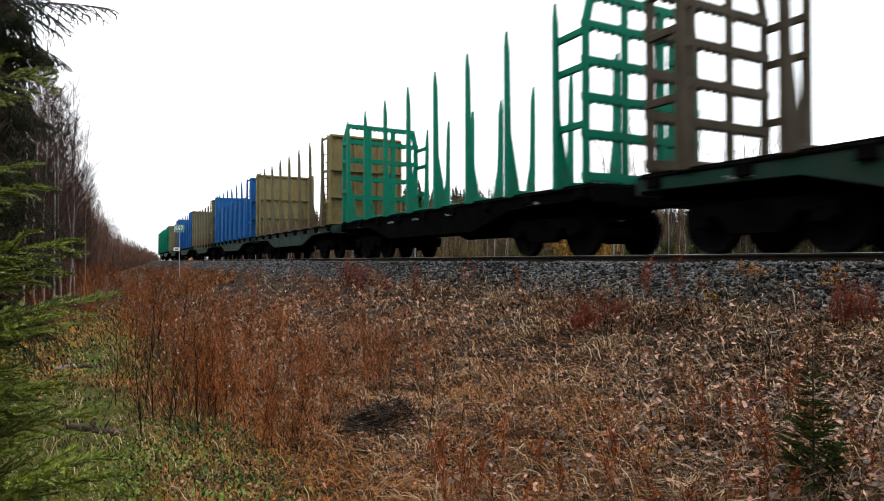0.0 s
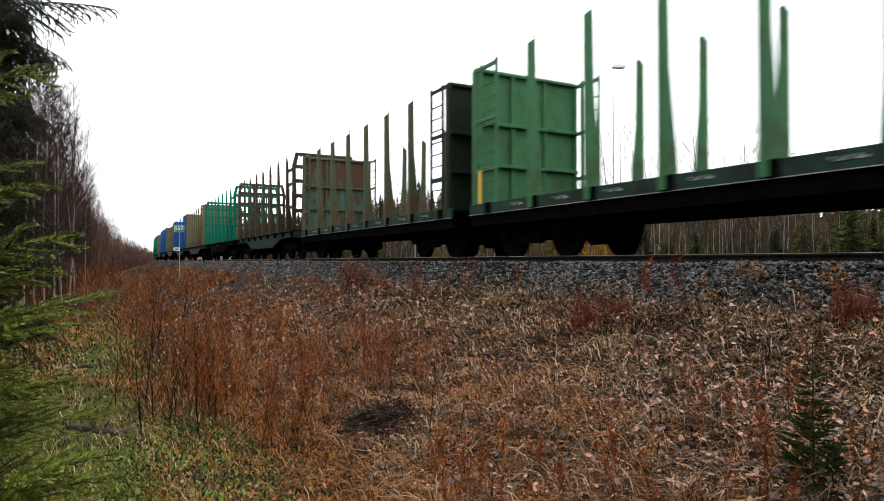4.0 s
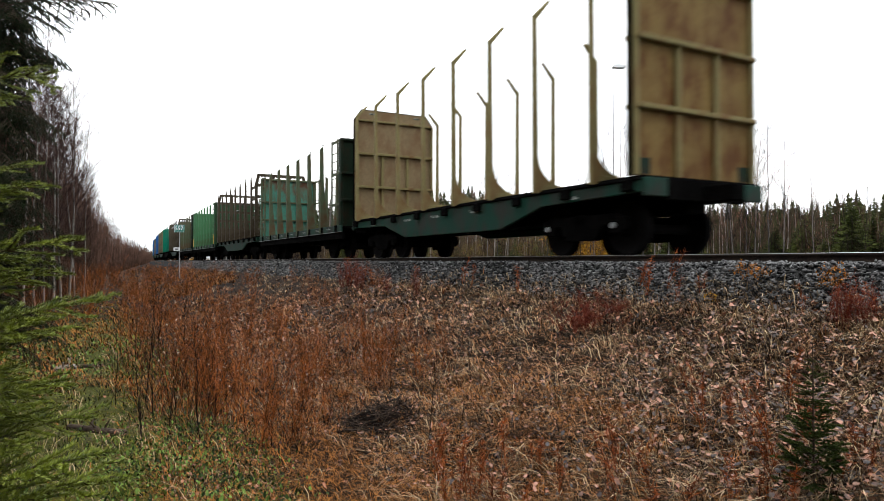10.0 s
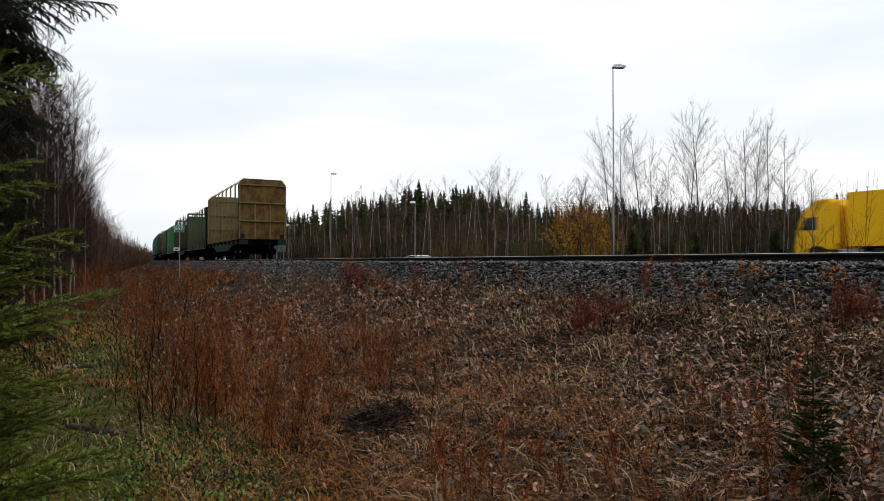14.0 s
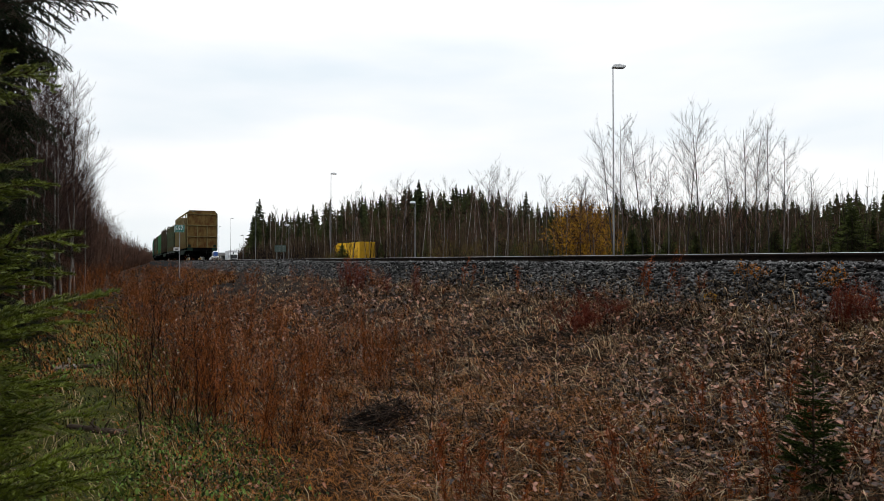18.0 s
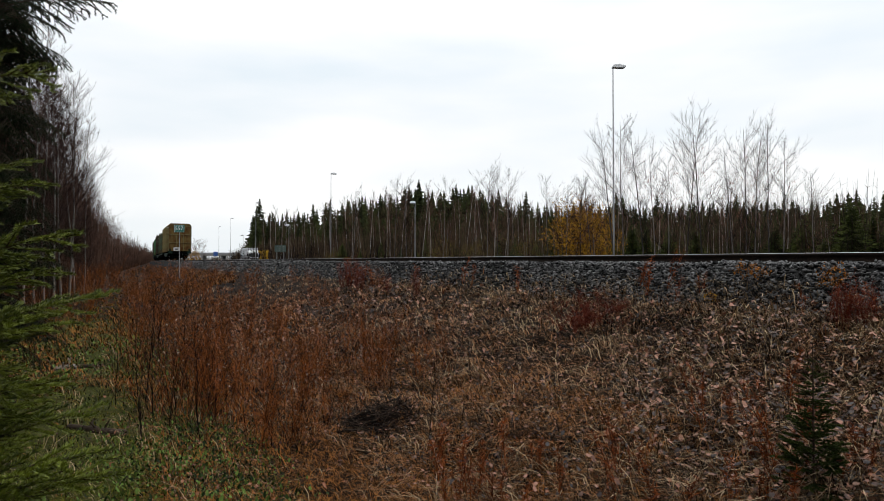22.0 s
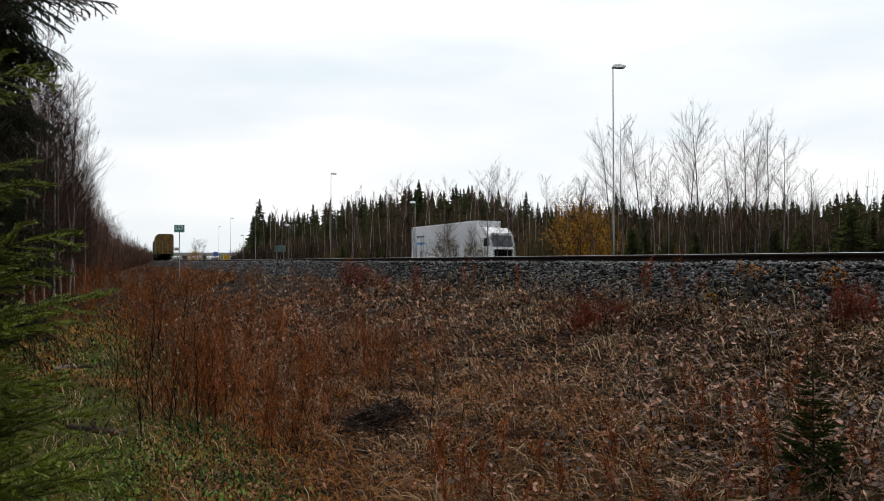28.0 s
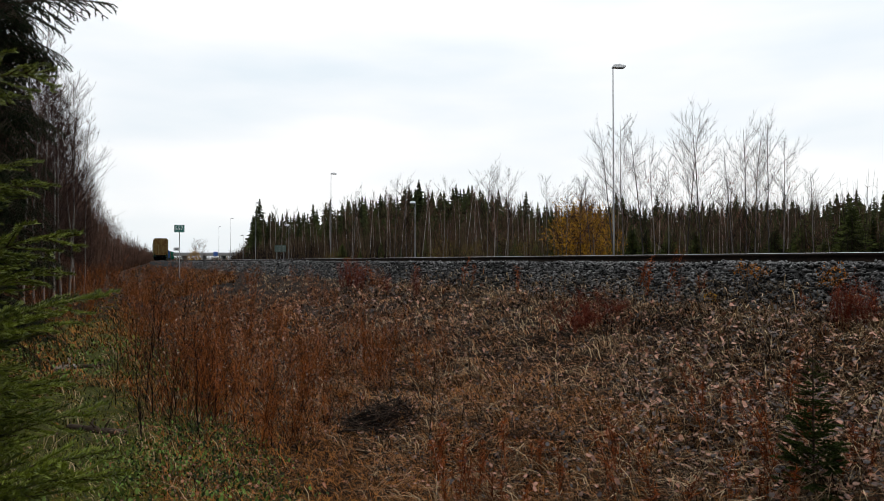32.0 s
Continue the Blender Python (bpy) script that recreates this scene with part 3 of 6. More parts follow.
def log_wagon(label, rear, front, stake_kind, stake_mat, sill, straight=False, shift=0.0, sides=None):
    w = thing("log_wagon", pose(0, 0, 0), label, "wagon", "log wagons of the train")
    L = 6.72
    if not straight:   # fish-bellied side sills
        pts = [(-L, 1.02), (-L, 1.24), (L, 1.24), (L, 1.02), (4.0, 0.97), (2.5, 0.58), (-2.5, 0.58), (-4.0, 0.97)]
        for sx in (-1, 1):
            part("side_sill", prism(pts, 0.09, "x", 0.008), sill, w, "fish-bellied side sill", pose(sx * 1.39, 0, 0))
            for k in range(9):
                bx("stake_pocket", w, M_BLACK, (sx * 1.47, -6.4 + 1.6 * k, 1.14), (0.12, 0.24, 0.20), bevel=0.02)
            bx("deck_edge", w, M_BLACK, (sx * 1.44, 0, 1.235), (0.06, 2 * L, 0.05), bevel=0.01)
        for k in (-1.4, 0.6, 2.3, -4.9, 4.9):
            bx("marking", w, M_MARK, (-1.438, k, 1.06), (0.006, 0.42, 0.06), bevel=0.0, label="worn white lettering strip")
    else:
        for sx in (-1, 1):
            part("side_board", prism([(-L, 0.965), (-L, 1.205), (L, 1.205), (L, 0.965)], 0.06, "x", 0.01), sill, w, "low side board", pose(sx * 1.47, 0, 0))
            # The lower sill's shade is put into its near-black colour.
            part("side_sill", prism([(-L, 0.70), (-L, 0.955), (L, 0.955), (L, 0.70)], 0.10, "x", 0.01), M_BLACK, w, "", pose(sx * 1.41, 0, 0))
            # Pale strip stands for the lit line along the board's lower edge.
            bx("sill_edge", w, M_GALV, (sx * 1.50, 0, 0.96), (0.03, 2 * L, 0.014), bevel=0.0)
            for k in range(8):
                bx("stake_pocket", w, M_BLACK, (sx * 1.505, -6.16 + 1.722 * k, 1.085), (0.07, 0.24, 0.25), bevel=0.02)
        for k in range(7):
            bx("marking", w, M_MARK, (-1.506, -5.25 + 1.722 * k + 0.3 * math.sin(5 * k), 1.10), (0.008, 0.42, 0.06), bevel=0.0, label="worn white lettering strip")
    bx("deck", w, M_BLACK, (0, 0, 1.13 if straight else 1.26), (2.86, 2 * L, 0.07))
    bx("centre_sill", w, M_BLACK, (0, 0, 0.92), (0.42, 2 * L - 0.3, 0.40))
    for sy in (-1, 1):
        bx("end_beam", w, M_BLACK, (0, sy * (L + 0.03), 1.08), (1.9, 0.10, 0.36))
        if not straight:
            for sx in (-1, 1):
                bx("beam_end", w, sill, (sx * 1.20, sy * (L + 0.03), 1.10), (0.50, 0.10, 0.30))
        child("coupler", COUPLER, w, pose(0, sy * (L + 0.30), 1.02))
        part("brake_hose", lathe([(0.03, 0), (0.03, 0.45)], 8, "z"), M_RUBBER, w, "", pose(0.36, sy * (L + 0.16), 0.60))
        b = bogie(w, sy * 4.86)
        if sy < 0:      # worn bright axle caps at the rear
            for ay in (-0.925, 0.925) if stake_kind == "bent" else ():
                part("axle_cap", lathe([(0.02, -0.02), (0.05, -0.02), (0.055, 0.02), (0.02, 0.03)], 12), M_GALV, b, "worn bright axle cap", pose(-1.15, ay, 0.52))
    for k in (-2.6, -0.9, 0.9, 2.6):
        bx("cross_member", w, M_BLACK, (0, k, 1.05), (2.6, 0.12, 0.28))
    part("brake_cylinder", lathe([(0.12, -0.3), (0.2, -0.26), (0.2, 0.26), (0.08, 0.3)], 14), M_BLACK, w, "", pose(-0.5, 1.0, 0.78, 0, 0, 90))
    bx("equipment_box", w, M_BLACK, (-0.72, -0.9, 0.72), (0.5, 1.3, 0.26), bevel=0.03)
    part("brake_rod", lathe([(0.025, -4.0), (0.025, 4.0)], 6), M_BLACK, w, "", pose(-0.25, 0, 0.62, 0, 0, 90))
    sm = stake_mesh(stake_kind, stake_mat)
    for y in {"bent": [-5.60 + 1.676 * k for k in range(8)], "taper": [-5.80 + 1.657 * k for k in range(8)]}.get(stake_kind, [-4.34 + 1.722 * k for k in range(6)]):
        child("stake", sm, w, pose(0, y + shift, 0))
        child("stake", sm, w, pose(0, y + shift, 0, 0, 0, 180))
        if stake_kind != "channel":
            bx("bunk", w, stake_mat, (0, y + shift, 1.345), (2.84, 0.13, 0.11), bevel=0.01)
        else:
            for sx in (-1, 1):
                bx("stake_cap", w, stake_mat, (sx * 1.435, y + shift, 4.46), (0.12, 0.02, 0.02), bevel=0.0)
                bx("stake_cap", w, stake_mat, (sx * 1.435, y + shift, 4.40), (0.02, 0.02, 0.16), bevel=0.0)
    if sides:
        for sx in (-1, 1):
            for k in range(6):
                bx("side_panel", w, sides, (sx * 1.43, -4.95 + 1.65 * k + 0.82, 2.55), (0.06, 1.35, 2.4), bevel=0.02)
    for end, spec_ in ((-1, rear), (1, front)):
        y = end * 6.51 + shift
        if spec_[0] == "lattice":
            lattice_wall(w, y, spec_[1], -end)
        else:
            panel_wall(w, y, spec_[1], spec_[2], spec_[3], spec_[4], -end, ladder=spec_[5] if len(spec_) > 5 else None,
                       stripe=len(spec_) > 6, ribs=2, lower=1.16 if straight else DECK)
            if spec_[4] > 0.2:    # lamp brackets on the cap of the last wagon's kind
                for sx in (-0.85, 0.85):
                    bx("cap_plate", w, M_MARK, (sx, y - 0.045, spec_[3] - 0.12), (0.2, 0.012, 0.05), bevel=0.0)
    return w


def panel(mat, rib, top=4.1, chamfer=0.06, *more):
    return ("panel", mat, rib, top, chamfer, *more)


TRAIN = []
TRAIN.append(log_wagon("empty log wagon with rusty beige end walls and slim bent stakes",
                       panel(BEIGE2, BEIGE, 5.12, 0.36), panel(BEIGE_IN, BEIGE, 5.12, 0.36), "bent", BEIGE, SILLGREEN))
TRAIN.append(log_wagon("log wagon with dark green and rusty teal end walls, heavy stakes",
                       panel(DKGREEN, DKGREEN, 4.4, 0.06, STAKEGREEN), panel(TEAL, STAKEGREEN, 4.4, 0.06, STAKEGREEN), "channel", STAKEGREEN, SILLGREY, True))
TRAIN.append(log_wagon("empty log wagon with brown lattice end frames and tapered stakes",
                       ("lattice", BROWN), ("lattice", BROWN), "taper", BROWN, SILLGREEN))
TRAIN.append(log_wagon("empty log wagon with green ribbed end walls and yellow stripes",
                       panel(GREEN_DULL, GREEN_DULL, 4.4, 0.06, GREEN, 1), panel(GREEN, GREEN, 4.4, 0.06, GREEN, 1), "channel", GREEN, SILLGREY, True))
for z_, w_ in ((3.80, 0.42), (3.66, 0.50)):
    bx("number_bar", TRAIN[-1], M_MARK, (0.30, -6.55, z_), (w_, 0.012, 0.09), bevel=0.0, label="worn white lettering strip")
TRAIN.append(log_wagon("log wagon with dark green and very rusty teal end walls",
                       panel(DKGREEN, DKGREEN, 4.4, 0.06, DKGREEN), panel(TEALRUST, STAKEGREEN, 4.4, 0.06, STAKEGREEN), "channel", STAKEGREEN, SILLGREY, True))
TRAIN.append(log_wagon("empty log wagon with brown lattice end frames and dark tapered stakes",
                       ("lattice", BROWN), ("lattice", BROWN), "taper", BROWN, SILLGREEN))
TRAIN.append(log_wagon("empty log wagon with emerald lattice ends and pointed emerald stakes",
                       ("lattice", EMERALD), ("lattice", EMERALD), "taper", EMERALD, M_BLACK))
TRAIN.append(log_wagon("empty log wagon with beige end walls and dark slender stakes",
                       panel(BEIGE, BEIGE, 4.75, 0.06, BEIGE), panel(BEIGE, BEIGE, 4.75, 0.06, BEIGE), "taper", OLIVE, SILLGREY))
TRAIN.append(log_wagon("log wagon with bright blue end walls and closed blue side panels",
                       panel(BLUE, BLUE, 4.75, 0.06, BLUE), panel(BLUE, BLUE, 4.75, 0.06, BLUE), "taper", BLUE, SILLGREY, sides=BLUE))
TRAIN.append(log_wagon("empty log wagon with olive end walls and olive stakes",
                       panel(OLIVE, OLIVE, 4.7, 0.06, OLIVE), panel(OLIVE, OLIVE, 4.7, 0.06, OLIVE), "channel", OLIVE, SILLGREY))
TRAIN.append(log_wagon("log wagon with blue end walls and closed blue side panels",
                       panel(BLUE, BLUE, 4.75, 0.06, BLUE), panel(BLUE, BLUE, 4.75, 0.06, BLUE), "taper", BLUE, SILLGREY, sides=BLUE))
TRAIN.append(log_wagon("empty log wagon with olive walls, further up the train",
                       panel(OLIVE, OLIVE, 4.7, 0.06, OLIVE), panel(OLIVE, OLIVE, 4.7, 0.06, OLIVE), "channel", OLIVE, SILLGREY))
TRAIN.append(log_wagon("log wagon with emerald green end walls and side panels",
                       panel(EMERALD, EMERALD, 4.75, 0.06, EMERALD), panel(EMERALD, EMERALD, 4.75, 0.06, EMERALD), "taper", EMERALD, SILLGREY, sides=EMERALD))
TRAIN.append(log_wagon("log wagon with emerald green end walls and side panels",
                       panel(EMERALD, EMERALD, 4.75, 0.06, EMERALD), panel(EMERALD, EMERALD, 4.75, 0.06, EMERALD), "taper", EMERALD, SILLGREY, sides=EMERALD))


# ---- road vehicles: local +y ahead, x to the right, z = 0 on the road ----
TYRE = bm_mesh("tyre", lathe([(0.30, -0.15), (0.46, -0.16), (0.51, -0.12), (0.51, 0.12), (0.46, 0.16), (0.30, 0.15)], 22), M_RUBBER)
RIM = bm_mesh("rim", lathe([(0.12, -0.17), (0.29, -0.155), (0.30, -0.13), (0.30, 0.13), (0.29, 0.155), (0.12, 0.17)], 16), M_GALV)


def wheel(v, x, y, r=0.51):
    k = r / 0.51
    w = child("wheel", None, v, pose(x, y, r))
    a = child("tyre", TYRE, w)
    b = child("rim", RIM, w)
    a.scale = b.scale = (0.9, k, k)
    return w


# Yellow darkened to put the shade on the lorry's rear doors into colour.
DOORSHADE = shade("shaded_yellow_rear_door", (0.22, 0.12, 0.012), (0.46, 0.26, 0.016), 0.7, 2, 20, 0.1)


def lorry(label, body, box_c, box_rib, height, logo=None, cut=0.0, back=0.0):
    v = thing("articulated_lorry", pose(0, 0, 0), label, "lorry")
    z0 = 1.12
    # trailer box, from y = 0 (rear) to 13.6
    tl = 13.6 - cut
    tr = bx("trailer_box", v, box_c, (0, tl / 2, (z0 + height) / 2), (2.55, tl, height - z0), bevel=0.03)
    for sx in (-1, 1):
        bx("lower_rail", tr, box_rib, (sx * 1.283, 0, -(height - z0) / 2 + 0.06), (0.02, tl - 0.05, 0.12), bevel=0.0)
        bx("upper_rail", tr, box_rib, (sx * 1.283, 0, (height - z0) / 2 - 0.05), (0.02, tl - 0.05, 0.09), bevel=0.0)
        if logo:
            bx("logo_bar", tr, logo[0], (sx * 1.279, -4.6, 0.55), (0.006, 1.9, 0.16), bevel=0.0)
            bx("logo_bar", tr, logo[1], (sx * 1.279, -4.6, -0.15), (0.006, 2.1, 0.20), bevel=0.0)
    for sx in (-0.64, 0.64):
        bx("rear_door", tr, DOORSHADE if cut else box_c, (sx, -tl / 2 - 0.01, 0), (1.24, 0.04, height - z0 - 0.1), bevel=0.01)
        bx("lock_rod", tr, M_GALV, (sx * 0.6, -tl / 2 - 0.05, 0), (0.035, 0.035, height - z0 - 0.2), bevel=0.0)
    bx("chassis", v, M_BLACK, (0, tl / 2, 0.98), (0.9, tl - 0.8, 0.22))
    bx("under_bumper", v, M_BLACK, (0, 0.12, 0.55), (2.4, 0.12, 0.16))
    for sx in (-1.0, 1.0):
        bx("tail_light", v, plain("tail_light", (0.35, 0.02, 0.01), 0.4, 0, 0.1), (sx, -0.02, 0.85), (0.35, 0.06, 0.14))
        for k in range(3):
            bx("side_guard", v, M_GALV, (sx * 1.2, 6.9 - cut / 2, 0.55 + 0.18 * k), (0.03, 3.8 - cut / 2, 0.08), bevel=0.0)
        for y in (1.9, 3.2, 4.5):
            wheel(v, sx * 1.08, y)
            part("mudguard", prism([(y + 0.62 * math.cos(a), 0.55 + 0.6 * math.sin(a)) for a in np.linspace(0.3, 2.84, 8)]
                                   + [(y + 0.57 * math.cos(a), 0.55 + 0.55 * math.sin(a)) for a in np.linspace(2.84, 0.3, 8)], 0.4, "x"), M_BLACK, v, "", pose(sx * 1.05, 0, 0))
    # tractor, front at y = 16.5
    cab_pts = [(14.25, 0.95), (14.25, 3.35), (14.55, 3.72), (15.3, 3.70), (16.1, 3.05), (16.42, 2.0), (16.5, 1.1), (16.5, 0.42), (15.95, 0.42),
               (15.85, 0.95), (15.5, 1.12), (15.0, 1.12), (14.7, 0.95)]
    cab = part("cab", prism(cab_pts, 2.46, "x", 0.05), body, v, "driver's cab", pose(0, -cut - back, 0))
    part("windscreen", prism([(16.09, 2.98), (16.115, 2.98), (16.43, 2.02), (16.40, 2.0)], 2.15, "x"), M_GLASS, cab, "", pose(0, 0.02, 0))
    for sx in (-1, 1):
        part("side_window", prism([(15.25, 2.05), (15.25, 2.75), (15.85, 2.75), (16.15, 2.05)], 0.02, "x"), M_GLASS, cab, "", pose(sx * 1.235, 0, 0))
        bx("mirror", cab, M_BLACK, (sx * 1.42, 16.25, 2.45), (0.16, 0.12, 0.75), bevel=0.04)
        bx("headlight", cab, plain("headlamp", (0.9, 0.9, 0.8), 0.2, 0, 2.0), (sx * 0.95, 16.52, 0.75), (0.34, 0.05, 0.16), bevel=0.02)
        wheel(v, sx * 1.08, 15.35 - cut - back)
        wheel(v, sx * 1.08, 12.1 - cut - back)
        bx("fuel_tank", v, M_GALV, (sx * 1.0, 13.5 - cut - back, 0.72), (0.5, 1.2, 0.55), bevel=0.08)
        part("side_deflector", prism([(14.28, 1.3), (14.28, 3.5), (14.0, 3.6), (14.02, 1.3)], 0.04, "x"), body, cab, "", pose(sx * 1.22, 0, 0))
    bx("grille", cab, M_BLACK, (0, 16.5, 1.35), (1.9, 0.05, 0.85), bevel=0.03)
    bx("sun_visor", cab, M_BLACK, (0, 16.2, 3.12), (2.1, 0.25, 0.05), bevel=0.02)
    bx("bumper", cab, body, (0, 16.48, 0.55), (2.4, 0.1, 0.3), bevel=0.03)
    return v


def car(label):
    v = thing("car", pose(0, 0, 0), label, "car")
    pts = [(-2.2, 0.32), (-2.25, 0.85), (-2.0, 1.0), (-1.75, 1.42), (-0.2, 1.50), (0.35, 1.40), (1.05, 0.98), (2.05, 0.80), (2.22, 0.55), (2.2, 0.3)]
    body = part("body", prism(pts, 1.76, "x", 0.05), shade("silver_paint", (0.5, 0.51, 0.52), (0.62, 0.63, 0.64), 0.3, 1, 20, 0, metal=0.4), v, "silver bodywork")
    for sx in (-1, 1):
        part("side_window", prism([(-1.65, 1.02), (-1.45, 1.36), (-0.2, 1.42), (0.2, 1.36), (0.75, 1.02)], 0.02, "x"), M_GLASS, body, "", pose(sx * 0.88, 0, 0))
        bx("headlight", body, plain("car_headlamp", (0.9, 0.9, 0.85), 0.2, 0, 1.5), (sx * 0.62, 2.14, 0.68), (0.34, 0.12, 0.12), bevel=0.02)
        bx("tail_light", body, plain("car_tail", (0.5, 0.02, 0.02), 0.3), (sx * 0.7, -2.24, 0.85), (0.3, 0.05, 0.12), bevel=0.02)
        for y in (-1.35, 1.4):
            wheel(v, sx * 0.8, y, 0.32)
    part("windscreen", prism([(0.42, 1.40), (0.46, 1.40), (1.08, 1.0), (1.02, 0.99)], 1.5, "x"), M_GLASS, body, "", pose(0, 0.02, 0.01))
    return v


YELLOW_LORRY = lorry("yellow articulated lorry with tall box trailer on the road", YELLOW, YELLOW, YELLOW, 3.95, None, 2.6)
WHITE_LORRY = lorry("white articulated lorry with a grey-white trailer and dark grille", M_WHITEPAINT,
                    shade("trailer_grey_white", (0.46, 0.47, 0.49), (0.58, 0.59, 0.61), 0.5, 0.5, 12, 0.03), M_WHITEPAINT, 4.36,
                    (plain("logo_dark", (0.06, 0.06, 0.10)), plain("logo_blue", (0.05, 0.25, 0.5))), 0.0, 0.5)
SILVER_CAR = car("silver estate car driving along the road")

# ---- motion ----
REAR_ROWS = [(0.0, -78.45), (10.0, 7.75), (12.0, 24.95), (13.0, 33.5), (14.5, 45.85), (15.5, 53.6), (17.0, 63.9), (19.0, 76.9), (21.0, 89.7), (23.0, 102.4),
             (25.0, 115.2), (28.0, 134.4), (32.0, 160.0)]


def rear_at(t):
    return float(np.interp(t, [r[0] for r in REAR_ROWS], [r[1] for r in REAR_ROWS]))


def motions():
    times = [0.0, 2.0, 4.0, 6.0, 8.0, 10.0, 11.0, 12.0, 13.0, 14.0, 14.5, 15.5, 17.0, 18.0, 19.0, 21.0, 23.0, 25.0, 28.0, 30.0, 32.0]
    for i, w in enumerate(TRAIN):
        rows = []
        for t in times:
            s = rear_at(t) + 6.6 + 14.565 * i - (0.22 if i == 4 else 0.0)
            rows.append((t, at_line(s, QC + 0.07)))
        walk(w, rows)
    times = np.arange(0, 32.01, 0.08)
    for ws, ay in WHEELS[:28]:
        rows = []
        for t in times:
            rows.append((float(t), pose(0, ay, 0.475, -math.degrees((rear_at(float(t)) + 78.45) / 0.475))))
        walk(ws, rows)
    tan = SN / CN
    rows = []
    for t, s1 in ((0.0, -263.0), (10.0, -56.0), (14.0, 27.2), (14.5, 37.2), (16.5, 78.6), (17.5, 100.4), (18.5, 122.5), (19.5, 143.8), (20.5, 165.5), (23.0, 222.0), (25.0, 268.0),
                  (28.0, 340.0), (32.0, 436.0)):
        rows.append((t, road_pose(s1 - 34.6 * tan, 34.6 + 1.28, float(road_z(s1 - 34.6 * tan + 6)))))
    walk(YELLOW_LORRY, rows)
    rows = []
    for t, s1 in ((0.0, 330.0), (10.0, 290.0), (17.0, 236.0), (20.5, 193.0), (22.0, 179.0), (23.5, 153.5), (25.0, 125.0), (25.5, 114.5), (27.5, 73.3), (28.0, 61.5), (29.0, 42.0),
                  (29.5, 32.6), (30.0, 22.5), (32.0, -17.0)):
        rows.append((t, road_pose(s1 - 29.4 * tan + 16.5, 29.4 + 1.28, float(road_z(s1 - 29.4 * tan + 8)), True)))
    walk(WHITE_LORRY, rows)
    rows = []
    for t in (0.0, 8.0, 12.0, 14.5, 16.5, 18.0, 24.0, 32.0):
        s1 = 36.4 + 16.9 * (16.5 - t) - 29.8 * tan
        rows.append((t, road_pose(s1, 30.7, float(road_z(s1)), True)))
    walk(SILVER_CAR, rows)
    all_sway()

# ---- lamp posts, kilometre sign and small roadside things ----
def lamp_post(p, height, arm, turn, label):
    v = thing("street_lamp", pose(p.x, p.y, p.z, 0, 0, turn), label, "street lamp", "lamps along the road")
    part("pole", lathe([(0.05, 0), (0.045, height * 0.25), (0.032, height * 0.75), (0.026, height)], 10, "z"), M_GALV, v, "", None, True)
    part("foot", lathe([(0.14, 0), (0.14, 0.3), (0.09, 0.34)], 10, "z"), M_GALV, v)
    head = part("lamp_head", prism([(-0.05, height - 0.03), (0, height + 0.12), (arm * 0.5, height + 0.15), (arm, height + 0.08), (arm, height - 0.02), (arm * 0.4, height - 0.05)],
                                   0.26, "y", 0.02), M_WHITEPAINT, v, "pale grey luminaire")
    bx("lens", head, plain("lamp_lens", (0.5, 0.52, 0.53), 0.2), (arm * 0.6, 0, height - 0.045), (arm * 0.6, 0.2, 0.03), bevel=0.01)
    return v


for s0, q0, ht in ((24.3, 22.6, 10.0), (68.9, 22.6, 10.0), (109.5, 22.9, 10.0), (151.0, 26.0, 10.0), (190.0, 29.5, 10.0)):
    p = Vector((-s0 * SN + q0 * CN, s0 * CN + q0 * SN, -1.2))
    lamp_post(p, ht + 0.8, 0.62, 0, "tall galvanised street lamp with a flat grey head")
for s0, q0 in ((48.7, 23.3), (87.3, 22.7), (126.0, 24.0)):
    p = Vector((-s0 * SN + q0 * CN, s0 * CN + q0 * SN, -1.2))
    lamp_post(p, 6.0, 0.45, 180, "short footway lamp with a white head")

sign = thing("kilometre_sign", Matrix.Translation(sight(-0.4084, 0, 43.0) - Vector((0, 0, 1.15))), "green kilometre sign on a thin grey post beside the track", "sign")
part("post", lathe([(0.03, 0), (0.03, 3.2)], 8, "z"), M_GALV, sign)
board = bx("board", sign, plain("sign_green", (0.0, 0.145, 0.115), 0.5), (0, -0.05, 3.33), (0.70, 0.03, 0.50), bevel=0.01, label="green board with white border")
for c, sz in (((0, -0.018, 0.225), (0.66, 0.006, 0.02)), ((0, -0.018, -0.225), (0.66, 0.006, 0.02)), ((-0.32, -0.018, 0), (0.02, 0.006, 0.44)), ((0.32, -0.018, 0), (0.02, 0.006, 0.44))):
    bx("border", board, M_WHITEPAINT, c, sz, bevel=0.0)
txt = bpy.data.curves.new("number", "FONT")
txt.body, txt.size, txt.align_x, txt.align_y, txt.extrude, txt.offset = "557", 0.36, "CENTER", "CENTER", 0.004, 0.004
txt.materials.append(M_WHITEPAINT)
child("number", txt, board, pose(0, -0.022, 0, 90, 0, 0), "white number 557")
plate = bx("small_plate", sign, M_WHITEPAINT, (-0.16, -0.05, 1.96), (0.42, 0.02, 0.22), bevel=0.005, label="small white plate")
bx("bar", plate, M_BLACK, (0, -0.013, 0.0), (0.24, 0.005, 0.07), bevel=0.0)

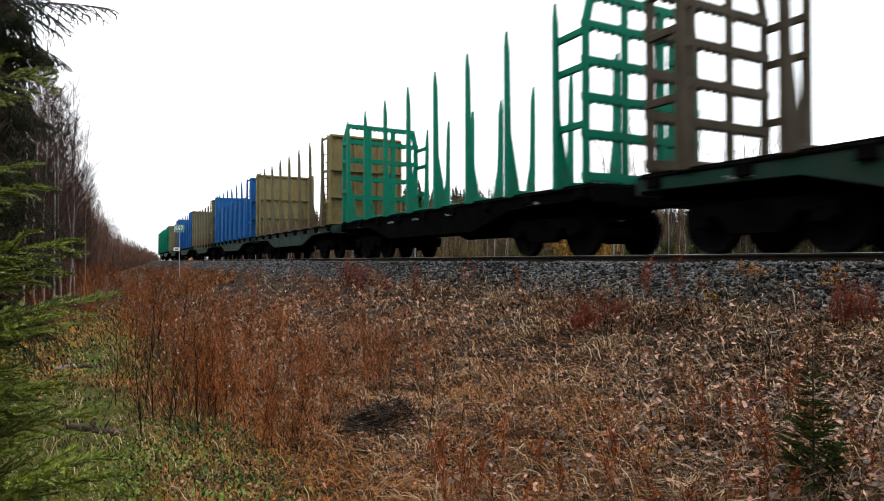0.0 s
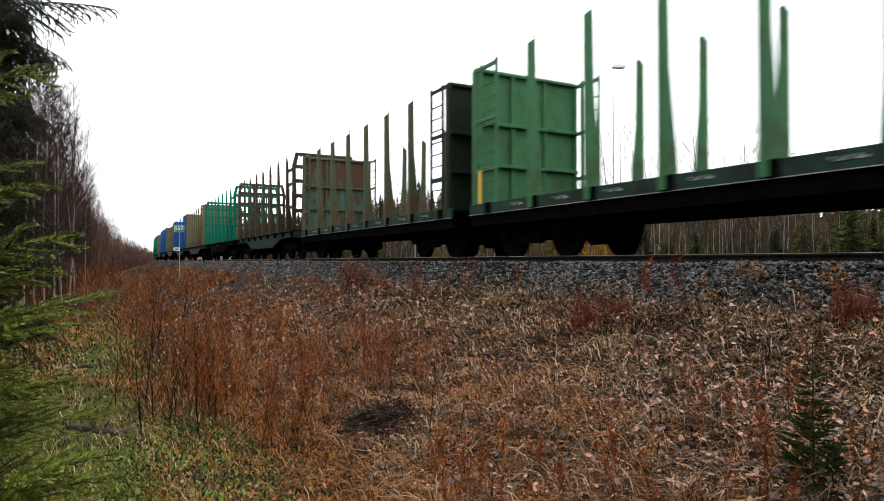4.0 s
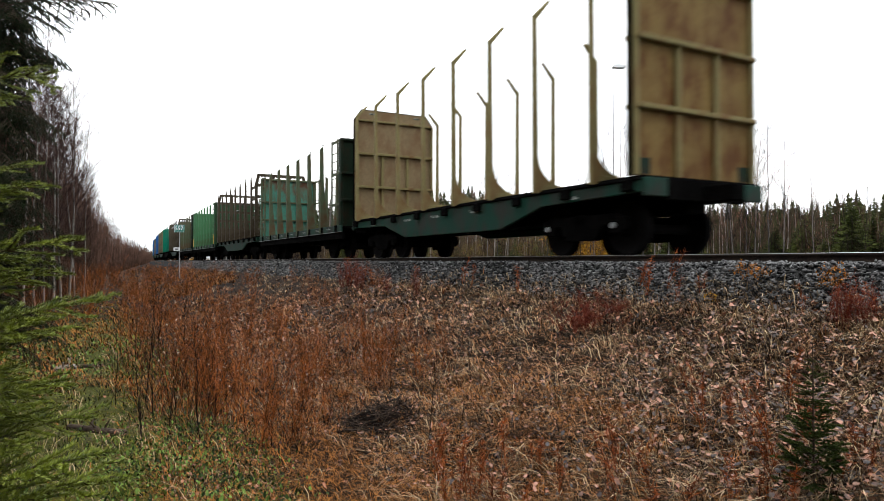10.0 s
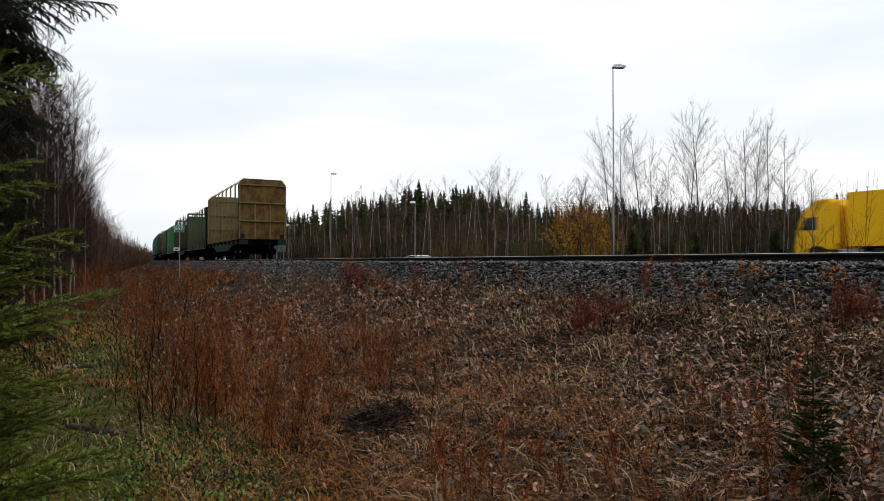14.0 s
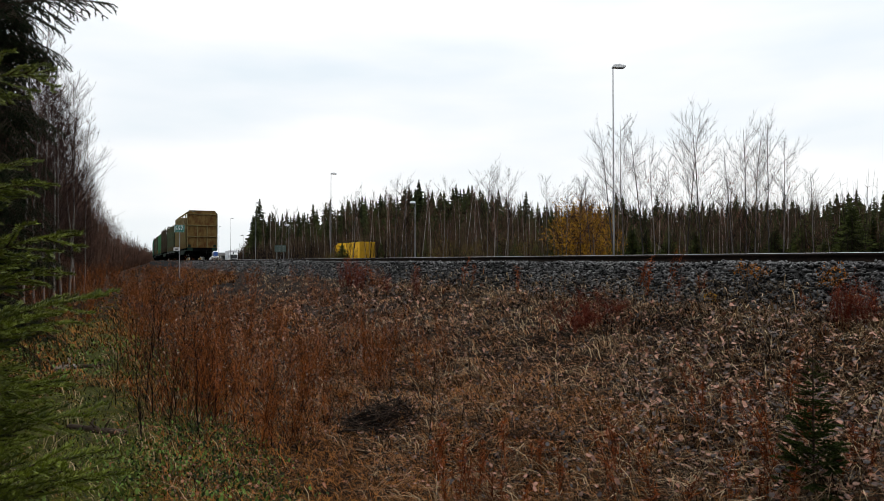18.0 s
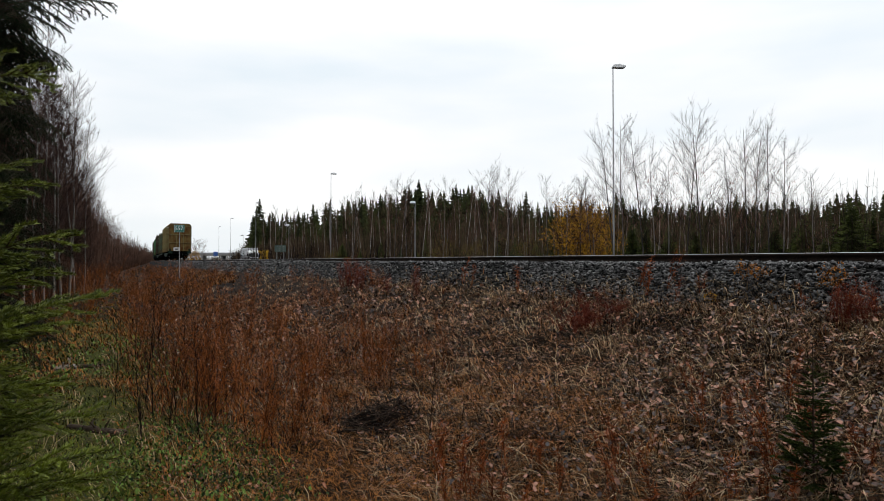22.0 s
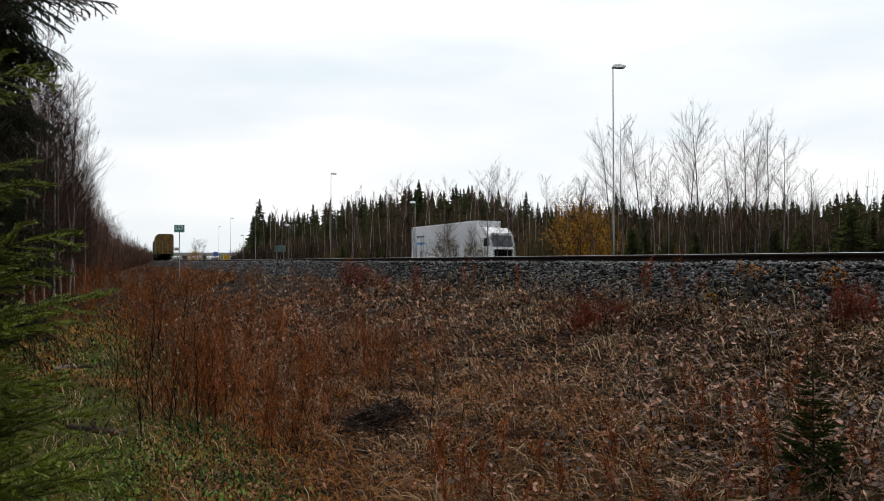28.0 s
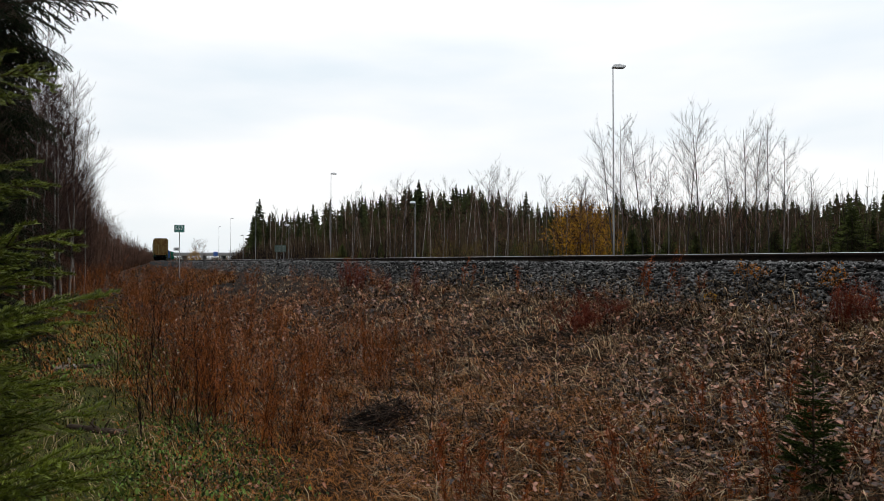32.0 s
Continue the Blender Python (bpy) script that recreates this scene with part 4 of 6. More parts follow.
# ---- trees ----
def birch_parts(seed, h, lean=0.05, dense=1.0, spread=0.42, first=0.3, thin=1.0, flare=1.0, oval=False, fine=0.0032, bushy=1):
    """Trunk and branch tubes of a bare birch."""
    r = random.Random(seed)
    trunk, tw = [], []
    n = 9
    p = Vector((0, 0, -0.2))
    d = Vector((r.uniform(-lean, lean), r.uniform(-lean, lean), 1)).normalized()
    r0 = 0.0075 * h * thin
    pts = [p.copy()]
    for i in range(n):
        d = (d + Vector((r.uniform(-0.05, 0.05), r.uniform(-0.05, 0.05), 0.05))).normalized()
        p = p + d * (h + 0.2) / n
        pts.append(p.copy())
    rad = [r0 * (1 - 0.93 * i / n) + 0.006 for i in range(n + 1)]
    for i in range(n):
        trunk.append((*pts[i], *pts[i + 1], rad[i], rad[i + 1]))
    def limb(p, d, length, rad0, level):
        k = 4 - level
        for i in range(k):
            d = (d + Vector((r.uniform(-0.16, 0.16), r.uniform(-0.16, 0.16), r.uniform(-0.02, 0.16)))).normalized()
            q = p + d * length / k
            tw.append((*p, *q, rad0 * (1 - i / k) + fine * thin, rad0 * (1 - (i + 1) / k) + fine * 0.85 * thin))
            if level < 2:
                for _ in range(2 if level == 0 else bushy):
                    side = Vector((r.uniform(-1, 1), r.uniform(-1, 1), r.uniform(-0.3, 0.7)))
                    limb(p.lerp(q, r.random()), (d + side * 0.75).normalized(), length * r.uniform(0.3, 0.5), rad0 * 0.45, level + 1)
            p = q
    nb = int(38 * dense)
    for i in range(nb):
        f = first + (0.97 - first) * (i + r.random()) / nb
        k = min(int(f * n), n - 1)
        base = pts[k].lerp(pts[k + 1], f * n - k)
        a = r.uniform(0, 6.28)
        dd = Vector((math.cos(a), math.sin(a), r.uniform(0.7, 1.5) / flare)).normalized()
        u = (f - first) / (1 - first)
        shape = (1.05 - f) if not oval else 0.22 + 0.48 * math.sin(math.pi * min(1.0, 0.16 + 0.80 * u)) * (1.15 - 0.55 * u)
        limb(base, dd, h * spread * shape * r.uniform(0.55, 1.15) + 0.25, rad[k] * (0.17 if oval else 0.26), 0)
    return trunk, tw


def birch_variant(seed, h, twig=M_TWIG, bark=M_BARK, **kw):
    t, w = birch_parts(seed, h, **kw)
    pts = [r[:3] for r in t] + [t[-1][3:6]]
    return mesh_from("trunk", *chain(pts, [r[6] for r in t] + [t[-1][7]], 7), bark, True), mesh_from("crown", *tubes(w, 3), twig)


def spruce_variant(seed, h, width=0.2, mat=M_SPRUCE):
    """Trunk tube and a crown of many drooping ragged sprays."""
    rs = np.random.RandomState(seed)
    trunk = [(0, 0, -0.2, 0, 0, h * 0.5, 0.012 * h, 0.008 * h), (0, 0, h * 0.5, 0, 0, h, 0.008 * h, 0.004)]
    V, F = [], []
    nw = int(58 + h)
    for i in range(nw):
        f = (i + rs.rand()) / nw
        z = h * (0.06 + 0.94 * f)
        reach = h * width * (1 - f) ** 0.9 * rs.uniform(0.7, 1.2) + 0.03
        z_mid = z
        for k in range(int(13 - 5 * f)):
            z = z_mid + rs.uniform(-0.16, 0.16) * h / 10
            a = rs.uniform(0, 6.28)
            L = reach * rs.uniform(0.6, 1.15)
            c, s_ = math.cos(a), math.sin(a)
            for j in range(5):
                r0, r1 = L * j / 5, L * min(1.0, (j + 1.5) / 5)
                wd = (0.095 + 0.03 * h * 0.1) * (1.2 - j / 6) * rs.uniform(0.7, 1.2) * (1.05 - 0.75 * f)
                dz0, dz1 = -0.30 * r0, -0.34 * r1 + 0.10 * r1 * r1 / max(L, 0.1)
                sw = rs.uniform(-0.35, 0.35)
                b = len(V)
                V += [(c * r0, s_ * r0, z + dz0), (c * r1 - s_ * (wd + sw * r1 * 0.3), s_ * r1 + c * (wd + sw * r1 * 0.3), z + dz1 - rs.uniform(0, 0.12)),
                      (c * r1 * 1.06, s_ * r1 * 1.06, z + dz1), (c * r1 + s_ * (wd - sw * r1 * 0.3), s_ * r1 - c * (wd - sw * r1 * 0.3), z + dz1 - rs.uniform(0, 0.12))]
                F.append((b, b + 1, b + 2, b + 3))
                hang = rs.uniform(0.12, 0.34) * (1.08 - f) * (h / 10) ** 0.5
                V += [(c * r0, s_ * r0, z + dz0 + 0.04), (c * r1 * 1.05, s_ * r1 * 1.05, z + dz1 + 0.03),
                      (c * r1 * 0.97 - s_ * sw * 0.3, s_ * r1 * 0.97 + c * sw * 0.3, z + dz1 - hang), (c * r0 - s_ * sw * 0.2, s_ * r0 + c * sw * 0.2, z + dz0 - hang * 0.6)]
                F.append((b + 4, b + 5, b + 6, b + 7))
    return mesh_from("trunk", *tubes(trunk, 6), M_TRUNK, True), mesh_from("crown", np.array(V), np.array(F), mat)


BIRCHES = [birch_variant(11 + k, 10.0, M_TWIG, dense=1.5, spread=0.20, first=0.2, thin=0.66, flare=1.55) for k in range(5)]
SLIM = [birch_variant(21 + k, 10.0, M_TWIG, M_BARK_PALE, dense=0.7, spread=0.22, first=0.35, thin=1.0, oval=True, fine=0.005) for k in range(4)]
GREYS = [birch_variant(31 + k, 9.0, M_TWIG_GREY, M_BARK_DARK, dense=0.72, spread=0.33, first=0.22, thin=0.72, flare=1.15, oval=True, fine=0.0043) for k in range(5)]
SPRUCES = [spruce_variant(51 + k, 10.0, 0.17 + 0.025 * k) for k in range(4)]


GREEN_SPRUCE = spruce_variant(61, 10.0, 0.2, shade("spruce_needles_green", (0.018, 0.026, 0.007), (0.095, 0.110, 0.028), 0.7, 0.9, 8, 0, island=0.6, per_object=0.4))


def plant(kind, variant, p, height, nominal, label, group, rz, squash=1.0):
    ob = thing(kind, pose(p.x, p.y, p.z, 0, 0, rz), label, "tree", group)
    k = height / nominal
    for nm, me in zip(("trunk", "crown"), variant):
        c = child(nm, me, ob)
        c.scale = (k * squash, k * squash, k)
    return ob


rng = random.Random(5)


def edge(s):
    """Where the near wood begins across the line."""
    return -2.3 + np.clip((np.asarray(s, float) - 35) * 0.034, 0, 6.2)


EDGE = [birch_variant(81 + k, 9.0, M_TWIG_DARK, M_BARK, dense=1.9, spread=0.24, first=0.22, thin=0.75, flare=1.3, oval=True, fine=0.0034) for k in range(4)]
for i, (b, dep, top) in enumerate(((-0.650, 17, 0.33), (-0.632, 19, 0.34), (-0.618, 20, 0.29), (-0.604, 21, 0.32), (-0.592, 22, 0.27), (-0.580, 23, 0.285), (-0.570, 24, 0.20), (-0.61, 25, 0.24), (-0.556, 27, 0.15))):
    p = sight(b, 0, dep)
    p.z = float(ground_z(-p.x * SN + p.y * CN, p.x * CN + p.y * SN)) - 0.05
    plant("birch", EDGE[i % 4], p, top * dep + 1.6, 9.0, "bare birch with pale trunk and dark branching twigs", "birches of the near wood", 61.0 * i, 0.9)

# forest beside the line on the near side, behind the left edge of the clearing
for i in range(95):
    s0 = 13.0 + 260 * (i / 95) ** 1.6 + rng.uniform(-1.5, 1.5)
    q0 = edge(s0) - abs(rng.gauss(0, 3.2)) - 0.3 * rng.random()
    if s0 < 24:
        q0 -= 1.6
    ht = rng.uniform(9.0, 12.5) * (1.0 if s0 < 60 else 0.78)
    z = float(ground_z(s0, q0)) - 0.05
    plant("birch", BIRCHES[i % 5], spot(s0, q0, z), ht, 10.0, "bare birch with white trunk and purplish-brown twigs", "birches of the near wood", rng.uniform(0, 360))
for i in range(26):
    s0 = 16 + 200 * (i / 26) ** 1.4
    q0 = edge(s0) - 4.0 - abs(rng.gauss(0, 5))
    plant("spruce", SPRUCES[i % 4], spot(s0, q0, float(ground_z(s0, q0)) - 0.05), rng.uniform(7, 12), 10.0, "dark green spruce among birches", "spruces of the near wood", rng.uniform(0, 360))
for i in range(84):
    s0 = 25 + 115 * (i / 84) ** 1.2 + rng.uniform(-1, 1)
    q0 = edge(s0) + rng.uniform(-2.2, 0.4)
    plant("birch", BIRCHES[i % 5], spot(s0, q0, float(ground_z(s0, q0)) - 0.05), rng.uniform(9.5, 13.0) * (1.0 if s0 < 60 else 0.8), 10.0,
          "bare birch with white trunk and purplish-brown twigs", "birches of the near wood", rng.uniform(0, 360), 0.85)


def brush(name, count, box_fn, h0, h1, mat, label, category, seed, r=0.007, twigs=6, low=1.0):
    """Dense bare undergrowth: thin upright stems with side twigs, one piece of stuff."""
    rs = np.random.RandomState(seed)
    base = box_fn(rs, count)
    hh = rs.uniform(h0, h1, count) * np.clip(1.0 + 0.45 * fbm(base[:, 0] * 0.12, base[:, 1] * 0.12, seed), 0.45, 1.3) * np.clip(np.hypot(base[:, 0], base[:, 1]) / 75, low, 1)
    lean = rs.normal(0, 0.10, (count, 3))
    lean[:, 2] = 1
    top = base + lean * hh[:, None]
    dist = np.linalg.norm(base[:, :2], axis=1)
    rr = r * np.clip(dist / 25, 0.5, 6)
    seg = [np.concatenate([base, top, rr[:, None], rr[:, None] * 0.4], 1)]
    for _ in range(twigs):
        f = rs.uniform(0.25, 0.95, count)[:, None]
        p = base + (top - base) * f
        dv = rs.normal(0, 0.38, (count, 3))
        dv[:, 2] = np.abs(dv[:, 2]) + 0.45
        q = p + dv * (hh * 0.33)[:, None] * (1.1 - f)
        seg.append(np.concatenate([p, q, rr[:, None] * 0.6, rr[:, None] * 0.25], 1))
    return stuff(name, mesh_from(name, *tubes(np.concatenate(seg), 3), mat), label, category)


def near_wood(rs, n):
    s = 14 + 330 * rs.rand(n) ** 1.7
    q = edge(s) + 1.1 - np.abs(rs.normal(0, 4.5, n)) - np.clip((26 - s) * 0.12, 0, 2)
    return spots(s, q, ground_z(s, q))


brush("undergrowth", 10000, near_wood, 1.0, 6.6, M_TWIG, "purplish-brown bare undergrowth of the near wood", "undergrowth", 3)


def wood_front(rs, n):
    s = 17 + 75 * rs.rand(n) ** 1.5
    q = edge(s) + 0.7 - np.abs(rs.normal(0, 2.0, n)) - np.clip((28 - s) * 0.18, 0, 2.6) - np.clip((s - 50) * 0.05, 0, 1.4)
    return spots(s, q, ground_z(s, q))


brush("undergrowth", 9000, wood_front, 3.2, 6.4, M_TWIG, "dense reddish-brown bare undergrowth at the wood's edge", "undergrowth", 8, 0.0045, 10)


def far_wood(rs, n):
    s = -60 + 420 * rs.rand(n) ** 1.2
    q = 40.5 + rs.rand(n) ** 1.6 * 22
    return spots(s, q, np.full(n, -1.22))


brush("undergrowth", 15000, far_wood, 1.6, 7.6, M_BRUSH, "brown bare undergrowth of the wood beyond the road", "undergrowth", 4, 0.0065, low=0.5)


def road_edge(rs, n):
    s = 8 + 150 * rs.rand(n) ** 1.3
    q = 23.6 + rs.rand(n) * 3.6
    return spots(s, q, np.full(n, -1.2))


brush("roadside_saplings", 560, road_edge, 1.6, 4.4, M_TWIG_GREY, "thin bare saplings between footway and road", "saplings", 6, 0.008, 7)


def far_line(rs, n):
    b, dep = rs.uniform(-0.46, -0.26, n), rs.uniform(380, 600, n)
    return np.stack([b * dep, dep, np.full(n, -1.22)], -1)


brush("far_woods", 1800, far_line, 3.0, 6.5, M_BRUSH, "far bare woods at the end of the road", "woods", 7, 0.012, 5)

# wood beyond the road: (bearing, depth, top height above the eye per depth)
TOPS = np.array([[-0.30, 0.084], [-0.26, 0.076], [-0.20, 0.074], [-0.17, 0.090], [-0.13, 0.095], [-0.05, 0.113], [0.0, 0.107], [0.04, 0.116], [0.10, 0.097],
                 [0.2, 0.091], [0.3, 0.091], [0.4, 0.095], [0.5, 0.097], [0.6, 0.098], [0.72, 0.103]])
for i in range(210):
    b = -0.295 + 1.05 * (i + rng.random()) / 210
    q0 = rng.uniform(52, 74)
    dep = q0 / (b * CN + SN)
    top = float(np.interp(b, TOPS[:, 0], TOPS[:, 1])) * (rng.uniform(0.86, 1.04) if b < 0.3 else rng.uniform(0.84, 1.0)) + (0.014 if rng.random() < 0.08 else 0)
    p = sight(b, 0, dep)
    p.z = -1.22
    plant("spruce", SPRUCES[i % 4], p, top * dep + 1.1, 10.0, "dark spruce of the wood beyond the road", "spruces beyond the road", rng.uniform(0, 360), rng.uniform(1.0, 1.35) if b < 0.06 else rng.uniform(0.95, 1.3))
for i in range(34):
    b = -0.16 + 0.90 * (i + rng.random()) / 34
    dep = rng.uniform(39.8, 43.5) / (b * CN + SN)
    p = sight(b, 0, dep)
    p.z = -1.22
    plant("young_spruce", GREEN_SPRUCE, p, rng.uniform(2.2, 4.6) if b < 0.6 else rng.uniform(3.6, 5.6), 10.0, "young green spruce in the brush beyond the road", "young spruces beyond the road", 49.0 * i, 1.7)
for i in range(130):
    b = -0.28 + 1.03 * (i + rng.random()) / 130
    q0 = rng.uniform(40.2, 44) if i % 2 else rng.uniform(42, 58)
    dep = q0 / (b * CN + SN)
    top = float(np.interp(b, TOPS[:, 0], TOPS[:, 1])) * rng.uniform(0.6, 1.12)
    p = sight(b, 0, dep)
    p.z = -1.22
    plant("birch", SLIM[i % 4], p, top * dep + 1.1, 10.0, "slender bare birch at the edge of the wood", "birches beyond the road", rng.uniform(0, 360), 0.75)
# taller bare birches between track and road: bearing, depth, top
for i, (b, dep, top) in enumerate(((0.270, 33, 0.22), (0.283, 34, 0.238), (0.315, 36, 0.228), (0.330, 35, 0.185), (0.378, 35, 0.245), (0.405, 36, 0.248), (0.352, 37, 0.18),
                                   (0.455, 37, 0.19), (0.470, 36, 0.225), (0.486, 36, 0.215), (0.507, 37, 0.230), (0.528, 37, 0.205), (0.580, 38, 0.155), (0.44, 36, 0.14),
                                   (0.070, 48, 0.166), (0.085, 50, 0.15), (0.10, 49, 0.155), (0.165, 44, 0.145), (0.19, 45, 0.13), (-0.055, 60, 0.142), (-0.075, 61, 0.135), (0.0, 58, 0.14),
                                   (0.215, 42, 0.14), (-0.14, 66, 0.12), (0.235, 40, 0.15))):
    dep = min(dep, 26.0 / (b * CN + SN))
    p = sight(b, 0, dep)
    p.z = -1.22
    plant("birch", GREYS[i % 5], p, top * dep * 0.91 + 1.1, 9.0, "tall bare birch with grey twigs between track and road", "birches by the road", 77.0 * i, 0.95)


def leaf_cloud(n, rx, rz, zc, size, seed, mat):
    rs = np.random.RandomState(seed)
    d = rs.normal(0, 1, (n, 3))
    d /= np.linalg.norm(d, axis=1)[:, None]
    rad = rs.uniform(0.35, 1, n) ** 0.6 * (1 + 0.25 * np.sin(d[:, 0] * 5 + d[:, 2] * 4))
    c = d * rad[:, None] * np.array([rx, rx, rz]) + np.array([0, 0, zc])
    u, w = rs.normal(0, 1, (n, 3)), rs.normal(0, 1, (n, 3))
    u /= np.linalg.norm(u, axis=1)[:, None]
    w -= (w * u).sum(1)[:, None] * u
    w /= np.linalg.norm(w, axis=1)[:, None]
    sz = rs.uniform(0.6, 1.3, n)[:, None] * size
    v = np.stack([c - u * sz, c + w * sz * 0.6, c + u * sz, c - w * sz * 0.6], 1).reshape(-1, 3)
    return mesh_from("crown", v, np.arange(4 * n).reshape(-1, 4), mat)


YT = birch_variant(91, 4.5, M_TWIG, dense=1.0, spread=0.5, first=0.12)
YC = leaf_cloud(3400, 1.55, 1.85, 2.4, 0.046, 7, M_YELLOWLEAF)
OC = leaf_cloud(1500, 1.3, 1.5, 1.8, 0.06, 8, M_OLIVELEAF)
for b, dep, top, cr, lab in ((0.208, 42, 0.102, YC, "small birch still full of golden yellow leaves"), (0.236, 40, 0.088, YC, "low birch with yellow leaves"),
                             (0.222, 43, 0.092, YC, "low birch with yellow leaves"), (-0.385, 120, 0.02, YC, "low shrub with yellow autumn leaves"),
                             (0.005, 56, 0.06, OC, "olive-green willow shrub by the road"), (0.13, 48, 0.055, OC, "olive-green willow shrub by the road"), (0.05, 52, 0.05, OC, "olive-green willow shrub by the road"),
                             (0.63, 50, 0.07, OC, "olive-green willow shrub by the road"), (-0.17, 70, 0.028, OC, "low green shrub by the road")):
    p = sight(b, 0, dep)
    p.z = -1.22
    ob = thing("small_tree", pose(p.x, p.y, p.z, 0, 0, 90 * b * 40), lab, "tree", "small trees by the road")
    k = (top * dep + 1.1) / 4.3
    for nm, me in (("trunk", YT[0]), ("bare_wood", YT[1]), ("crown", cr)):
        child(nm, me, ob).scale = (k, k, k)


GREY_LEAF = leaf_cloud(760, 1.2, 3.0, 5.4, 0.030, 27, M_LEAF_RED)
for ob in [o for o in scene.objects if o.name.startswith("birch") and o.get("group") == "birches by the road"]:
    k = ob.children[0].scale
    c = child("leaf_spray", GREY_LEAF, ob, None, "few brown leaves left in the crown")
    c.scale, c["kind"] = k, "stuff"

def hanging_leaves(rs, n):
    """Sparse autumn leaves left in the brush beyond the road, in drifts."""
    s, q = -50 + 300 * rs.rand(n) ** 1.3, 39.8 + 5 * rs.rand(n)
    p = spots(s, q, np.full(n, -1.2))
    p[:, 2] += 0.3 + (2.7 + 1.8 * fbm(s * 0.2, q * 0.2, 31)) * rs.rand(n) ** 1.3
    return p[fbm(s * 0.16, q * 0.16, 33) > -0.25]


for sd, n_, m_, lab in ((35, 42000, M_OLIVELEAF, "olive-green leaves left in the brush beyond the road"), (36, 6000, M_LEAF_RED, "brown leaves left in the brush beyond the road")):
    rs = np.random.RandomState(sd)
    c = hanging_leaves(rs, n_)
    o = rs.normal(0, 0.06, (len(c), 3, 3))
    stuff("hanging_leaves", mesh_from("hanging_leaves", (c[:, None] + o).reshape(-1, 3), np.arange(3 * len(c)).reshape(-1, 3), m_), lab, "leaves")

# overpass far down the road, a sign seen from behind, marker posts
p = sight(-0.355, 0, 330)
bridge = thing("overpass", pose(p.x, p.y, -1.2), "far grey concrete road overpass with slim piers", "bridge")
bx("deck", bridge, M_SLEEPER, (0, 0, 4.3), (46, 9, 0.9), bevel=0.05)
for x in (-15, -5, 5, 15):
    bx("pier", bridge, M_SLEEPER, (x, 0, 1.9), (0.9, 5, 3.9), bevel=0.05)
bx("parapet", bridge, M_GALV, (0, -4.4, 5.1), (46, 0.1, 0.7), bevel=0.0)
p = sight(-0.2515, 0, 92)
board = thing("road_sign", pose(p.x, p.y, -1.2), "dull green road sign with unreadable pale writing on two posts", "sign")
panel_ = bx("panel", board, shade("dull_sign_green", (0.05, 0.075, 0.065), (0.09, 0.12, 0.105), 0.6, 2, 20, 0), (0, 0, 2.9), (1.6, 0.04, 0.95), bevel=0.01, label="dull green board with pale lines of writing")
for z_, w_ in ((0.26, 1.1), (0.0, 0.8), (-0.27, 1.2)):
    bx("bar", panel_, M_MARK, (0.05, -0.025, z_), (w_, 0.008, 0.11), bevel=0.0)
for x in (-0.5, 0.5):
    bx("post", board, M_GALV, (x, 0.05, 1.6), (0.07, 0.07, 3.2), bevel=0.0)
p = sight(-0.352, 0, 210)
blue = thing("road_sign", pose(p.x, p.y, -1.2), "blue rectangular road sign far down the road", "sign")
bx("panel", blue, plain("sign_blue", (0.02, 0.08, 0.30), 0.5), (0, 0, 3.5), (1.4, 0.04, 1.4), bevel=0.01)
bx("post", blue, M_GALV, (0, 0.05, 1.8), (0.07, 0.07, 3.6), bevel=0.0)
for k in range(9):
    m = at_line(12 + 22 * k, 27.4, float(road_z(12 + 22 * k)) - 0.35)
    post = thing("marker_post", m, "white roadside marker post with dark band", "marker post", "marker posts by the road")
    part("post", prism([(-0.06, 0), (-0.06, 1.35), (0.06, 1.45), (0.06, 0)], 0.05, "y", 0.01), M_WHITEPAINT, post)
    bx("band", post, M_BLACK, (0, 0, 1.15), (0.13, 0.06, 0.2), bevel=0.0)
for b, dep in ((-0.378, 150), (-0.372, 152), (-0.384, 149), (-0.30, 240), (-0.31, 250), (-0.33, 300), (-0.325, 290)):
    p = sight(b, 0, dep)
    ob = thing("shrub", pose(p.x, p.y, -1.2, 0, 0, dep), "bare grey-brown shrub far beside the road", "shrub", "far shrubs by the road")
    for nm, me in (("trunk", SLIM[0][0]), ("crown", SLIM[int(dep) % 4][1])):
        child(nm, me, ob).scale = (0.9, 0.9, 0.62)

# green spruces at the far side of the road, then unseen ones behind the camera
for b, dep, top in ((0.615, 47, 0.105), (0.65, 46, 0.10), (0.69, 47, 0.112), (0.72, 45, 0.115), (-0.155, 74, 0.028), (-0.168, 75, 0.022)):
    p = sight(b, 0, dep)
    p.z = -1.22
    plant("spruce", GREEN_SPRUCE, p, top * dep + 1.1, 10.0, "green young spruce beside the road", "spruces by the road", dep * 33, 2.6 if b < 0 else 1.5)
# Out of view: spruces added to hold back sky light from behind.
for i in range(36):
    s0, q0 = -34 + 46 * (i / 36) + rng.uniform(-1, 1), -6.5 - abs(rng.gauss(0, 5))
    plant("spruce", SPRUCES[i % 4], spot(s0, q0, float(ground_z(s0, q0)) - 0.05), rng.uniform(9, 15), 10.0, "dark green spruce among birches", "spruces of the near wood", rng.uniform(0, 360), 1.3)


# ---- ground cover ----
def fan(rs, n, r0, r1, half=0.80, aim=0.0):
    """Plan coordinates thinning with distance from the near bank."""
    r = r0 * (r1 / r0) ** rs.rand(n)
    a = aim + rs.uniform(-half, half, n)
    x, y = r * np.sin(a), r * np.cos(a)
    s = -x * SN + y * CN
    q = x * CN + y * SN
    return s, q - bend(s), r


